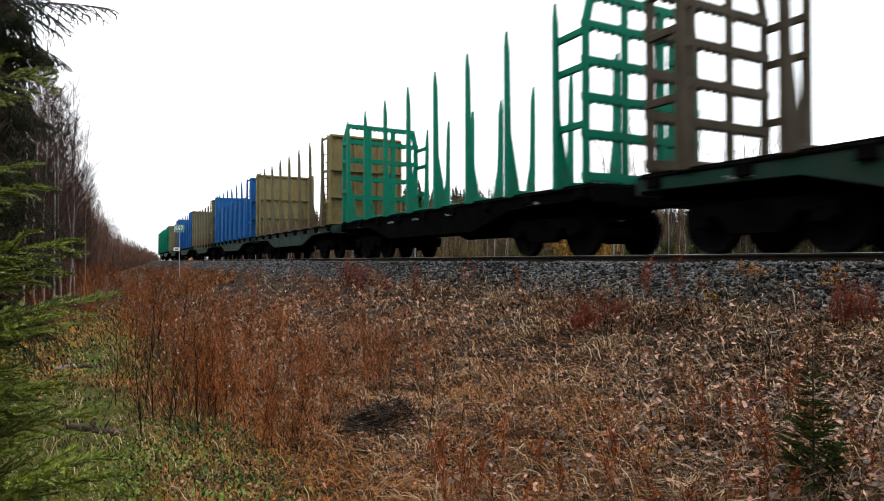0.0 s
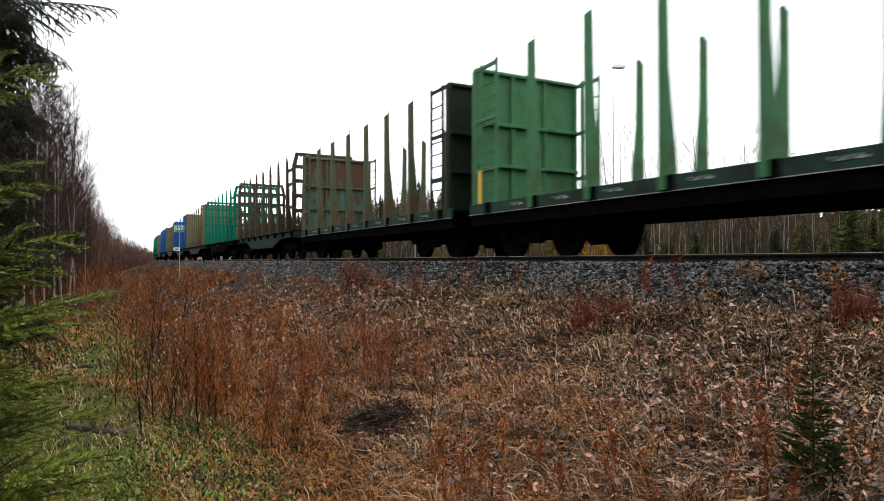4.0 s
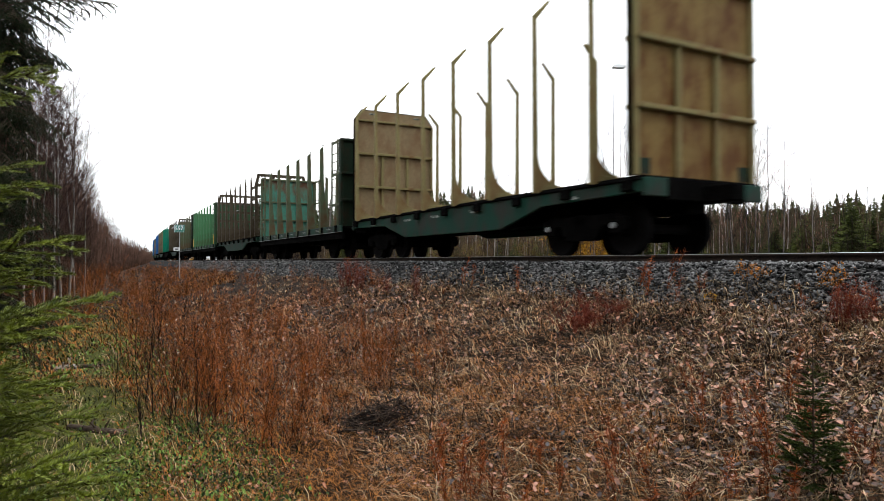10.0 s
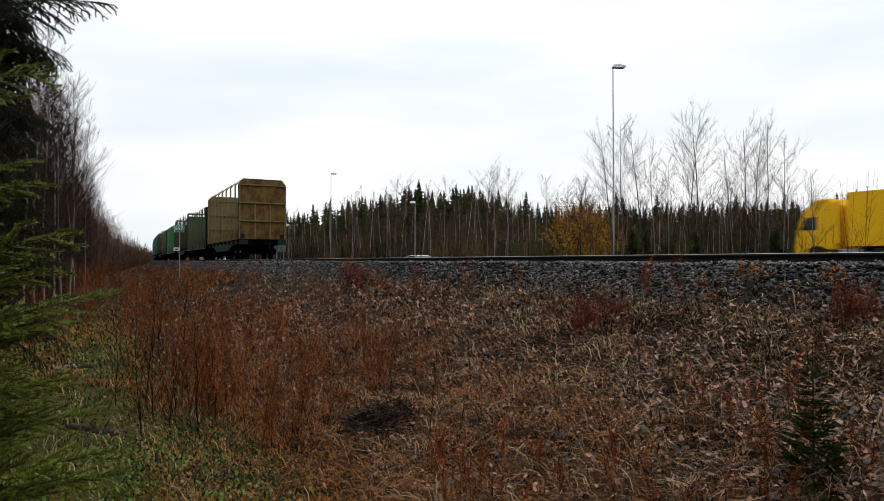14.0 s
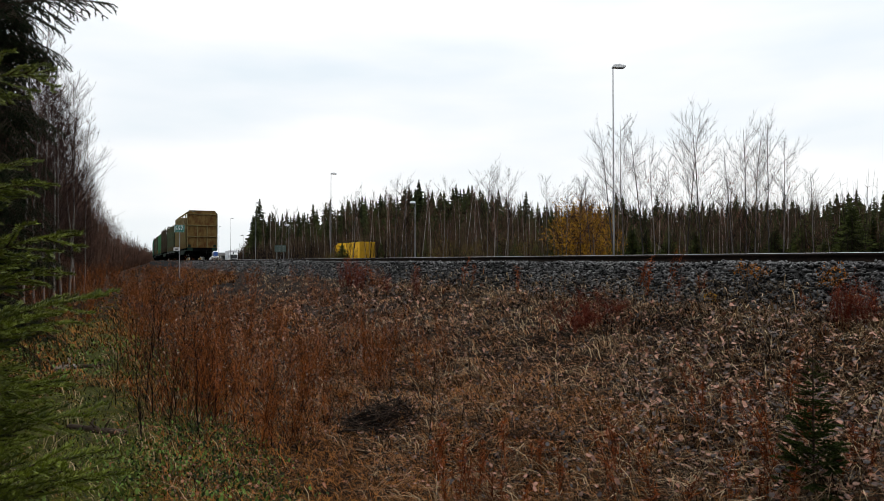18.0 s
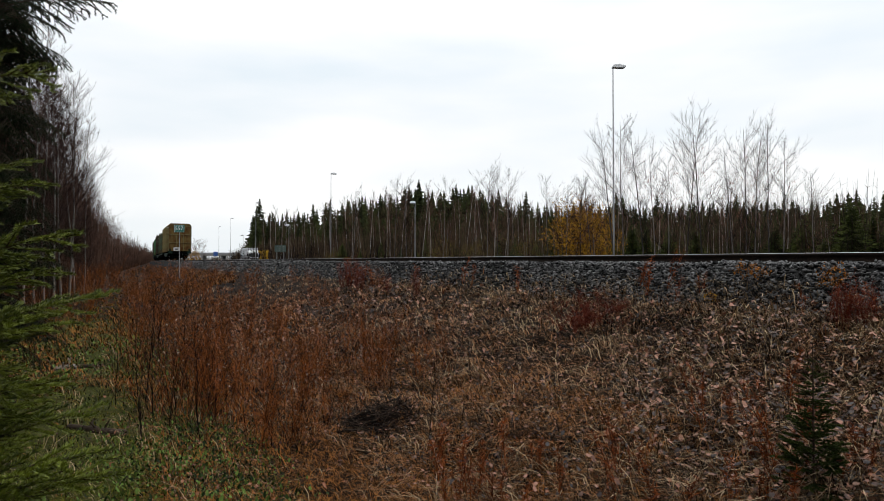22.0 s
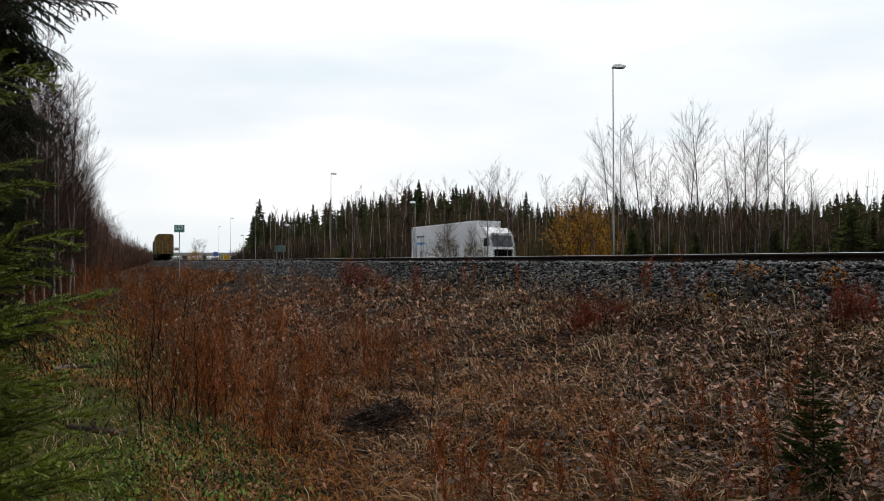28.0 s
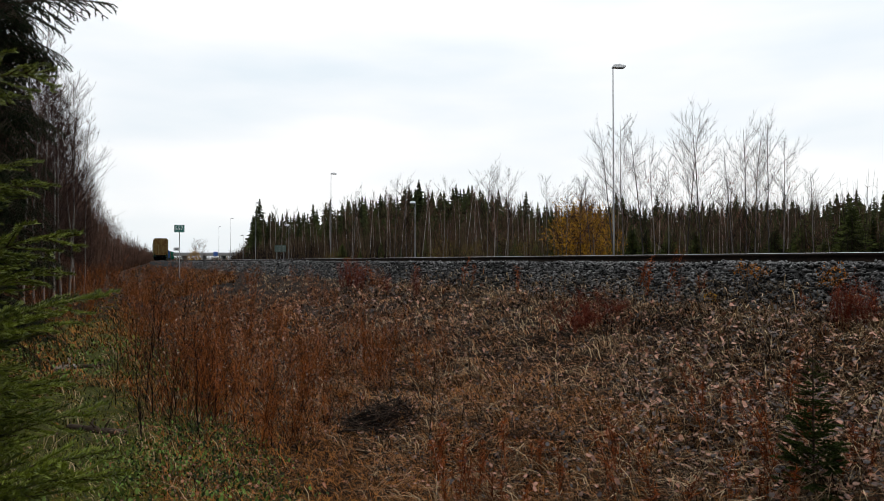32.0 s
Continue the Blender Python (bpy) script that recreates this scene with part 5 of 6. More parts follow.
def blades(name, base, dirv, length, width, rise, droop, mat, label, category, knots=(0.0, 0.5, 1.0)):
    """Curved tapering grass blades."""
    n = len(base)
    d = dirv / (np.linalg.norm(dirv, axis=1)[:, None] + 1e-9)
    side = np.stack([-d[:, 1], d[:, 0], np.zeros(n)], -1)
    rows = []
    for t in knots:
        w = 1.0 - 0.88 * t ** 2.2
        c = base + d * (length * (0.35 * t + 0.65 * t * t))[:, None] * (1 - rise * 0.6)[:, None]
        c[:, 2] += length * (rise * t - droop * t * t)
        rows.append(c - side * (width * w)[:, None])
        rows.append(c + side * (width * w)[:, None])
    v = np.stack(rows, 1).reshape(-1, 3)
    m = len(knots)
    f = np.array([[2 * i, 2 * i + 1, 2 * i + 3, 2 * i + 2] for i in range(m - 1)])
    f = (f[None] + (np.arange(n) * 2 * m)[:, None, None]).reshape(-1, 4)
    return stuff(name, mesh_from(name, v, f, mat), label, category)


def tufts(seed, n_tuft, per, keep, r0, r1, lo, hi, mat, label, upright=0.5, name="grass", spread=0.10, wide=0.0024, downhill=0.6, aim=0.0, half=0.80):
    rs = np.random.RandomState(seed)
    s, q, r = fan(rs, n_tuft, r0, r1, half, aim)
    ok = keep(s, q, rs)
    s, q, r = s[ok], q[ok], r[ok]
    s, q, r = np.repeat(s, per), np.repeat(q, per), np.repeat(r, per)
    n = len(s)
    sc = np.clip(r / 6, 0.8, 4) ** 0.5
    a = rs.uniform(0, 6.28, n)
    off = np.abs(rs.normal(0, spread, n)) * sc
    s2, q2 = s + np.cos(a) * off, np.minimum(q + np.sin(a) * off, 6.98)
    base = spots(s2, q2, np.maximum(ground_z(s2, q2), np.where(q2 > 6.3, ballast_z(s2, q2), -9)) - 0.01)
    dl = np.stack([np.cos(a), np.sin(a) - downhill * rs.uniform(0.3, 1.6, n)], -1) + rs.normal(0, 0.35, (n, 2))
    dirv = np.stack([-dl[:, 0] * SN + dl[:, 1] * CN, dl[:, 0] * CN + dl[:, 1] * SN, np.zeros(n)], -1)
    rise = np.clip(rs.normal(upright, 0.22, n), 0.08, 1.2)
    return blades(name, base, dirv, rs.uniform(lo, hi, n), wide * np.clip(r / 5, 1, 5) * rs.uniform(0.6, 1.5, n), rise, rise * rs.uniform(0.35, 0.95, n), mat, label, "grass")


def swathes(seed, n_tuft, per, keep, r0, r1, lo, hi, mat, label, rise=0.7, wide=0.003, aim=0.0, half=0.80, fall=1.0):
    """Tufts of long grass combed over one way, each blade arching back to the ground."""
    rs = np.random.RandomState(seed)
    s, q, r = fan(rs, n_tuft, r0, r1, half, aim)
    ok = keep(s, q, rs)
    s, q, r = s[ok], q[ok], r[ok]
    lean = -np.pi / 2 + 0.5 + 1.1 * fbm(s * 0.9, q * 0.9, 41) + rs.normal(0, 0.7, len(s))
    size = rs.uniform(0.65, 1.25, len(s))
    s, q, r, lean, size = (np.repeat(a, per) for a in (s, q, r, lean, size))
    n = len(s)
    sc = np.clip(r / 6, 0.8, 4) ** 0.5
    s2, q2 = s + rs.normal(0, 0.055, n) * sc, q + rs.normal(0, 0.055, n) * sc
    base = spots(s2, q2, np.maximum(ground_z(s2, q2), np.where(q2 > 6.3, ballast_z(s2, q2), -9)) - 0.01)
    a = lean + rs.normal(0, 0.42, n)
    dirv = np.stack([-np.cos(a) * SN + np.sin(a) * CN, np.cos(a) * CN + np.sin(a) * SN, np.zeros(n)], -1)
    up = np.clip(rs.normal(rise, 0.18, n), 0.1, 1.2)
    return blades("grass", base, dirv, rs.uniform(lo, hi, n) * size, wide * np.clip(r / 5, 1, 4) * rs.uniform(0.6, 1.4, n), up, up * rs.uniform(0.6, 1.12, n) * fall, mat, label, "grass",
                  (0.0, 0.36, 0.7, 1.0))


def on_slope(s, q, rs):
    return (q > 1.9 + 0.5 * rs.rand(len(q))) & (q < 6.75 + 0.1 * rs.rand(len(q))) & (s > -1)


def on_low(s, q, rs):
    return (q > 0.4) & (q < 4.2) & (s > -1)


def on_left(s, q, rs):
    return (q > -9) & (q < 1.5 - rs.rand(len(q))) & (s > 0)


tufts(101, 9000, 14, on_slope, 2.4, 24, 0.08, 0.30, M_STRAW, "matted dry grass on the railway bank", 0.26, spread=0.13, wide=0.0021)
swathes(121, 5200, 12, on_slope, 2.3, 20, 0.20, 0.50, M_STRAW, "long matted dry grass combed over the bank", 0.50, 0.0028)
swathes(122, 1300, 7, on_slope, 2.3, 13, 0.26, 0.62, M_STRAW_PALE, "pale dry grass arching over the bank", 0.68, 0.0033)
swathes(127, 60, 10, on_slope, 3.6, 5.6, 0.34, 0.74, M_STRAW_PALE, "tall pale grass arching over the bank", 0.8, 0.0030, 0.60, 0.10)
swathes(128, 50, 8, on_slope, 3.4, 4.8, 0.30, 0.62, M_STRAW_PALE, "tall pale grass arching over the bank", 0.85, 0.0030, 0.38, 0.14)
swathes(123, 260, 6, on_left, 2.6, 13, 0.24, 0.55, M_STRAW_PALE, "pale arching grass among the moss", 0.85, 0.0024, -0.4, 0.45)
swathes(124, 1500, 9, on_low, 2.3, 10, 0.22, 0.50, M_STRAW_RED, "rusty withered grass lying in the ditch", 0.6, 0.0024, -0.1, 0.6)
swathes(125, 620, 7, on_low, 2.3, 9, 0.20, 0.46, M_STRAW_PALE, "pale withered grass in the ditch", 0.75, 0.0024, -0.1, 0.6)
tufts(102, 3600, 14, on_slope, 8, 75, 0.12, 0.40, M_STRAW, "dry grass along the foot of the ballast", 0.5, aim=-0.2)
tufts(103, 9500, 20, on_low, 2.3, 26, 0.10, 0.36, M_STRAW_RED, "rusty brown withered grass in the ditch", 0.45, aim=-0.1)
tufts(104, 7500, 16, on_left, 2.8, 40, 0.05, 0.20, M_GREEN_GRASS, "short green grass and moss at the wood's edge", 0.6, aim=-0.45, half=0.45, wide=0.003)
tufts(116, 380, 12, on_left, 2.8, 20, 0.08, 0.26, M_STRAW_RED, "brown withered grass among the moss", 0.5, aim=-0.4, half=0.45)
tufts(105, 120, 6, on_left, 3.0, 14, 0.22, 0.46, M_STRAW_PALE, "long pale arching grass blades among the moss", 0.8, aim=-0.4, half=0.45, wide=0.0020)
tufts(106, 420, 9, on_slope, 2.5, 12, 0.22, 0.46, M_STRAW_PALE, "long pale dry grass tussocks on the bank", 0.6, wide=0.0028)
tufts(107, 1900, 8, on_slope, 4, 30, 0.14, 0.34, M_STRAW_PALE, "pale dry grass below the ballast", 0.6, wide=0.0026)
tufts(109, 5000, 13, lambda s, q, rs: (q > 4.6 + rs.rand(len(q)) * 1.4) & (q < 6.8 + 0.35 * np.clip((16 - s) / 8, 0, 1)) & (s > 0), 4, 45, 0.12, 0.34, M_STRAW_PALE, "pale dry grass in a band under the ballast", 0.5, wide=0.0022)
tufts(108, 1500, 14, lambda s, q, rs: (q > -4) & (q < 0.8) & (s > 9), 9, 70, 0.15, 0.5, M_STRAW_RED, "withered brown grass along the wood's edge", 0.6, aim=-0.47, half=0.2)


tufts(110, 6000, 13, lambda s, q, rs: (q > 6.2) & (q < 6.90 + 0.12 * rs.rand(len(q)) + 0.08 * np.sin(s * 1.7)) & (s > 1) & (s < 15), 5, 17, 0.12, 0.30, M_STRAW_PALE, "dry grass creeping up the ballast", 0.55, wide=0.0022, aim=0.25, half=0.55)
tufts(115, 2600, 12, lambda s, q, rs: (q > 1.2) & (q < 6.3), 30, 130, 0.2, 0.5, M_STRAW_RED, "withered brown grass along the line", 0.6, aim=-0.41, half=0.10)


tufts(119, 1500, 12, lambda s, q, rs: (q < 1.2) & (q > -9), 0.9, 7, 0.05, 0.18, M_GREEN_GRASS, "short green grass of the clearing", 0.6, aim=3.14, half=2.2, wide=0.003)
tufts(120, 1500, 12, lambda s, q, rs: (q > 1.0) & (q < 6.5), 0.9, 9, 0.08, 0.28, M_STRAW, "matted dry grass on the railway bank", 0.35, aim=1.9, half=1.3)


def flat_leaves(name, seed, n, keep, r0, r1, size, mat, label, category, lift=0.15, tilt=0.45, aim=0.0, half=0.80):
    """Small pointed oval leaves lying loosely."""
    rs = np.random.RandomState(seed)
    s, q, r = fan(rs, n, r0, r1, half, aim)
    ok = keep(s, q, rs)
    s, q, r = s[ok], q[ok], r[ok]
    n = len(s)
    c = spots(s, q, ground_z(s, q) + rs.uniform(0.0, lift, n))
    a = rs.uniform(0, 6.28, n)
    nx, ny = rs.normal(0, tilt, n), rs.normal(0, tilt, n)
    u = np.stack([np.cos(a), np.sin(a), -(nx * np.cos(a) + ny * np.sin(a))], -1)
    w = np.stack([-np.sin(a), np.cos(a), -(-nx * np.sin(a) + ny * np.cos(a))], -1)
    sz = (size * rs.uniform(0.6, 1.3, n) * np.clip(r / 7, 1, 3))[:, None]
    cup = np.array([0, 0, 1.0]) * sz * rs.uniform(-0.25, 0.35, n)[:, None]
    v = np.stack([c - u * sz, c - u * sz * 0.35 + w * sz * 0.72 + cup, c + u * sz * 0.4 + w * sz * 0.55 + cup, c + u * sz * 1.1,
                  c + u * sz * 0.4 - w * sz * 0.55 + cup, c - u * sz * 0.35 - w * sz * 0.72 + cup], 1).reshape(-1, 3)
    f = (np.array([[0, 1, 2, 3], [0, 3, 4, 5]])[None] + (np.arange(n) * 6)[:, None, None]).reshape(-1, 4)
    return stuff(name, mesh_from(name, v, f, mat), label, category)


flat_leaves("fallen_leaf_litter", 111, 21000, on_slope, 2.4, 18, 0.0180, M_LEAF, "fallen birch leaves, brown and pinkish grey", "leaves")
tufts(117, 260, 9, lambda s, q, rs: (q > 3.4) & (q < 6.6) & (s > 0.5), 4.0, 8, 0.22, 0.50, M_STRAW_PALE, "long pale arching grass on the bank", 0.65, wide=0.0026, aim=0.47, half=0.2)
flat_leaves("fallen_leaf_litter", 118, 3000, lambda s, q, rs: (q > 3.4) & (q < 6.6) & (s > 0.5), 4.0, 8, 0.0215, M_LEAF, "fallen birch leaves, pinkish brown and grey", "leaves", aim=0.47, half=0.2)
flat_leaves("fallen_leaf_litter", 112, 4500, on_low, 2.3, 16, 0.014, M_LEAF_RED, "fallen birch leaves in the ditch", "leaves")
flat_leaves("fallen_leaf_litter", 113, 1000, on_left, 3, 14, 0.015, M_LEAF_RED, "scattered brown leaves on the moss", "leaves", aim=-0.4, half=0.4)


def berry_patch(s, q, rs):
    return on_left(s, q, rs) & (fbm(s * 1.3, q * 1.3, 9) > -0.15)


flat_leaves("berry_shrub_cover", 114, 30000, berry_patch, 2.8, 14, 0.011, M_BERRY, "low evergreen berry shrubs with small green leaves", "berry shrubs", 0.20, 0.9, -0.35, 0.45)
flat_leaves("berry_shrub_cover", 126, 9000, lambda s, q, rs: ((s - 5.8) / 1.5) ** 2 + ((q - 0.6) / 0.9) ** 2 + 0.5 * fbm(s * 2.2, q * 2.2, 51) < rs.rand(len(q)) ** 1.3, 4.4, 7.8, 0.0085, M_BERRY,
            "lush low berry shrubs with small bright green leaves", "berry shrubs", 0.24, 0.9, -0.37, 0.22)

# ballast stones
def rock_points(rs, n):
    """Angular stones: a stretched, roughened octahedron-like hull of 8 corners each."""
    base = np.array([[-1, -1, -1], [1, -1, -1], [1, 1, -1], [-1, 1, -1], [-1, -1, 1], [1, -1, 1], [1, 1, 1], [-1, 1, 1]], float) * 0.62
    v = base[None] * (1 + rs.uniform(-0.7, 0.4, (n, 8, 3)))
    v *= rs.uniform(0.6, 1.35, (n, 1, 3)) * np.array([1.2, 0.9, 0.5])
    a, b = rs.uniform(0, 6.28, n), rs.normal(0, 0.5, n)
    ca, sa, cb, sb = np.cos(a), np.sin(a), np.cos(b), np.sin(b)
    x = v[:, :, 0] * cb[:, None] - v[:, :, 2] * sb[:, None]
    z = v[:, :, 0] * sb[:, None] + v[:, :, 2] * cb[:, None]
    return np.stack([x * ca[:, None] - v[:, :, 1] * sa[:, None], x * sa[:, None] + v[:, :, 1] * ca[:, None], z], -1)


ROCK_F = np.array([[3, 2, 1, 0], [4, 5, 6, 7], [0, 1, 5, 4], [1, 2, 6, 5], [2, 3, 7, 6], [3, 0, 4, 7]])
rs = np.random.RandomState(121)


def stones(n, s0, s1, size, name="ballast_stones"):
    s = s0 + (s1 - s0) * rs.rand(n)
    q = QC - 2.75 + rs.rand(n) * 1.95
    c = spots(s, q, ballast_z(s, q) + size * 0.25)
    v = rock_points(rs, n) * (size * rs.uniform(0.55, 1.25, n))[:, None, None] + c[:, None]
    f = (ROCK_F[None] + (np.arange(n) * 8)[:, None, None]).reshape(-1, 4)
    return stuff(name, mesh_from(name, v.reshape(-1, 3), f, M_STONE), "dark grey angular crushed stones on the track shoulder", "ballast")


stones(11500, 2.0, 10.0, 0.040)
stones(10000, 10.0, 26.0, 0.050)
stones(6000, 26.0, 70.0, 0.075)
ROCKS = [mesh_from("stone", rock_points(rs, 1)[0] * 0.036, ROCK_F, M_STONE) for _ in range(24)]
ballast = bpy.data.objects["ballast"]
for i in range(300):
    s_, q_ = 2.6 + 4.2 * rs.rand(), QC - 2.6 + 1.0 * rs.rand()
    child("stone", ROCKS[i % 24], ballast, Matrix.Translation(spot(s_, q_, float(ballast_z(s_, q_)) + 0.03)) @ pose(0, 0, 0, rs.uniform(0, 90), 0, rs.uniform(0, 360)))


# ---- weeds and shrubs ----
def weed_mesh(seed, stems, height, radius, twig_n, mat, r=0.0028, up=1.0, fluff=0, split=False, sway=0.13):
    g = random.Random(seed)
    seg, line = [], []
    for _ in range(stems):
        a = g.uniform(0, 6.28)
        p = Vector((math.cos(a), math.sin(a), 0)) * radius * g.random()
        h = height * g.uniform(0.55, 1.1)
        d = Vector((g.gauss(0, sway), g.gauss(0, sway), up)).normalized()
        k = 4
        for i in range(k):
            d = (d + Vector((g.gauss(0, 0.07), g.gauss(0, 0.07), 0.02))).normalized()
            q = p + d * h / k
            if split:
                line.append((p.copy(), r * (1.3 - i / k)))
                if i == k - 1:
                    line.append((q.copy(), r * 0.3))
            else:
                seg.append((*p, *q, r * (1.3 - i / k), r * (1.05 - i / k)))
            for _ in range(twig_n):
                b = p.lerp(q, g.random())
                dd = (d * 0.9 + Vector((g.gauss(0, 0.55), g.gauss(0, 0.55), g.gauss(0.1, 0.3)))).normalized()
                L = h * g.uniform(0.06, 0.20) * (1.25 - i / k * 0.5)
                e = b + dd * L
                seg.append((*b, *e, r * 0.6, r * 0.35))
                if fluff and i > 0:
                    for _ in range(fluff):
                        c = b.lerp(e, g.random())
                        e2 = c + Vector((g.gauss(0, 1), g.gauss(0, 1), g.gauss(0.4, 1))) * 0.034
                        seg.append((*c, *e2, r * 0.7, r * 0.3))
            p = q
    if split:
        return mesh_from("stem", *chain([p for p, _ in line], [a for _, a in line], 5), mat), mesh_from("twig_spray", *tubes(seg, 3), mat)
    return mesh_from("stems", *tubes(seg, 3), mat)


def clump(name, me, s0, q0, k, rz, label, category, group):
    z = float(ground_z(s0, q0)) - 0.02
    p = spot(s0, q0, z)
    if isinstance(me, tuple):
        ob = thing(name, pose(p.x, p.y, p.z, 0, 0, rz), label, category, group)
        for nm, m1 in zip(("stem", "twig_spray", "seed_head"), me):
            c = child(nm, m1, ob)
            c.scale = (k, k, k)
            if nm != "stem":
                c["kind"] = "stuff"
        return ob
    if name in ("red_shrub", "rust_weed"):
        ob = thing(name, pose(p.x, p.y, p.z, 0, 0, rz) @ Matrix.Scale(k, 4), label, category, group)
        child("twig_spray", me, ob)["kind"] = "stuff"
        if name == "red_shrub":
            child("foliage", RED_LEAF[1 if me in WIDE_RED else 0], ob)["kind"] = "stuff"
        return ob
    ob = tagged(new(name, me), label, category, group)
    ob.matrix_basis = pose(p.x, p.y, p.z, 0, 0, rz) @ Matrix.Scale(k, 4)
    return ob


def specks(seed, n, rad, h0, h1, size, mat):
    """Small pale seed tufts and painted glints scattered in a clump."""
    q = np.random.RandomState(seed)
    a, m = q.uniform(0, 6.28, n), rad * q.rand(n) ** 0.5
    c = np.stack([np.cos(a) * m, np.sin(a) * m, q.uniform(h0, h1, n)], -1)
    o = q.normal(0, size, (n, 3, 3))
    return mesh_from("seed_head", (c[:, None] + o).reshape(-1, 3), np.arange(3 * n).reshape(-1, 3), mat)


RUST = [(weed_mesh(131 + k, 12, 1.15, 0.34, 8, M_RUSTSTEM, 0.0025, fluff=1, sway=0.22), specks(135 + k, 90, 0.40, 0.15, 1.12, 0.008, M_PALESEED)) for k in range(5)]
DARK = [weed_mesh(141 + k, 1, 1.2, 0.02, 4, M_DARKSTEM, 0.0036, split=True, sway=0.07) for k in range(4)]
WEED = [weed_mesh(151 + k, 1, 0.75, 0.02, 5, M_DARKSTEM, 0.0030, fluff=1, split=True) for k in range(4)]
RED = [weed_mesh(161 + k, 14, 0.55, 0.12, 4, M_REDSTEM, 0.0022, fluff=2) for k in range(3)]


def rust_clump(i, s0, q0, k, rz, label, group):
    st, sp = RUST[i % 5]
    ob = clump("withered_shrub", st, s0, q0, k, rz, label, "shrub", group)
    child("seed_head", sp, ob)["kind"] = "stuff"


STEMS = [weed_mesh(156 + k, 2, 0.5, 0.05, 4, M_RUSTRED, 0.0034, fluff=3, sway=0.2) for k in range(4)]
RED_LEAF = [specks(177, 70, 0.14, 0.12, 0.56, 0.011, M_REDSTEM), specks(178, 260, 0.42, 0.08, 0.42, 0.012, M_REDSTEM)]
WIDE_RED = [weed_mesh(166 + k, 34, 0.42, 0.40, 5, M_REDSTEM, 0.0024, fluff=3, sway=0.6) for k in range(2)]

g = random.Random(17)
n = 0
while n < 92:
    s0 = 6.2 + 50 * g.random() ** 1.8
    q0 = g.uniform(0.35, 2.7 + min(s0, 16) * 0.06)
    if s0 < 7.4 and (q0 < 0.6 or q0 > 2.0):
        continue
    k = g.uniform(0.55, 1.25) * (1.0 if q0 < 1.6 else 0.66)
    rust_clump(n, s0, q0, k, g.uniform(0, 360), "rust-brown withered thicket of thin stems in the ditch", "withered thicket in the ditch")
    n += 1
for i in range(70):
    s0, q0 = (6.4 + 4.5 * g.random(), g.uniform(2.2, 3.9)) if i < 24 else (26 + 34 * g.random(), g.uniform(2.6, 5.9)) if i < 46 else (45 + 70 * g.random(), g.uniform(1.6, 5.8))
    rust_clump(i, s0, q0, g.uniform(0.42, 0.75) if i < 24 else g.uniform(0.6, 1.1), g.uniform(0, 360), "rust-brown withered thicket of thin stems in the ditch", "withered thicket in the ditch")
for i in range(40):
    s0 = 14 + 60 * g.random() ** 1.3
    rust_clump(i, s0, float(edge(s0)) + g.uniform(-0.8, 2.2), g.uniform(0.8, 1.6), g.uniform(0, 360), "rust-brown bare brush at the wood's edge", "brush at the wood's edge")
for i in range(60):
    s0 = 8 + 45 * g.random() ** 1.4
    rust_clump(i, s0, g.uniform(2.6, 6.4), g.uniform(0.28, 0.62), g.uniform(0, 360), "low rust-brown withered shrub on the bank", "low shrubs on the bank")
for i in range(12):
    clump("sapling", DARK[i % 4], 5.9 + 2.6 * g.random(), g.uniform(0.15, 0.95), g.uniform(0.75, 1.2), g.uniform(0, 360), "dark bare sapling standing in the thicket", "sapling", "saplings by the ditch")
for i in range(46):
    s0, q0 = 2.5 + 11 * g.random(), g.uniform(2.0, 6.7)
    clump("dead_weed", WEED[i % 4], s0, q0, g.uniform(0.5, 1.1), g.uniform(0, 360), "dark dry weed stalk standing on the bank", "weed", "dry weeds on the bank")
for b, dep, k in ((0.215, 9.3, 0.6), (0.245, 9.2, 0.5), (0.27, 3.6, 0.55), (0.31, 3.5, 0.6), (0.345, 3.4, 0.6), (0.52, 3.3, 0.6), (0.62, 3.2, 0.6), (0.18, 3.7, 0.5), (-0.14, 17.3, 1.5), (-0.127, 16.6, 1.2), (-0.152, 17.8, 1.3), (-0.04, 13.6, 1.0), (-0.085, 15.0, 0.9), (0.615, 6.2, 0.75), (0.64, 6.1, 0.9), (0.665, 6.0, 0.8),
                  (0.345, 9.6, 0.7), (0.36, 9.5, 0.6), (0.6, 7.2, 0.7), (0.66, 7.0, 0.8)):
    x, y = b * dep, dep
    clump("red_shrub", RED[int(dep * 7) % 3], -x * SN + y * CN, x * CN + y * SN, k, dep * 40, "small red-brown shrub on the bank", "shrub", "red shrubs on the bank")
for i in range(54):
    b, dep = g.uniform(-0.02, 0.66), 0.0
    dep = g.uniform(4.1, 5.6) - 0.9 * max(b, 0)
    clump("rust_weed", STEMS[i % 4], -b * dep * SN + dep * CN, b * dep * CN + dep * SN, g.uniform(0.5, 1.1), g.uniform(0, 360), "thin rust-red withered weed on the bank", "weed", "rusty weeds on the bank")
for b, dep, k in ((0.222, 8.2, 1.0), (0.275, 8.6, 0.5), (0.66, 7.0, 0.7)):
    clump("red_shrub", WIDE_RED[int(dep * 10) % 2], -b * dep * SN + dep * CN, b * dep * CN + dep * SN, k, dep * 40, "low spreading dark red shrub on the bank", "shrub", "red shrubs on the bank")
M_ORANGE = shade("orange_leaf", (0.12, 0.045, 0.008), (0.44, 0.17, 0.03), 0.7, 0.8, 10, 0, island=0.8)
OR = leaf_cloud(130, 0.2, 0.13, 0.26, 0.017, 19, M_ORANGE)
YE = leaf_cloud(60, 0.10, 0.10, 0.20, 0.015, 20, M_YELLOWLEAF)
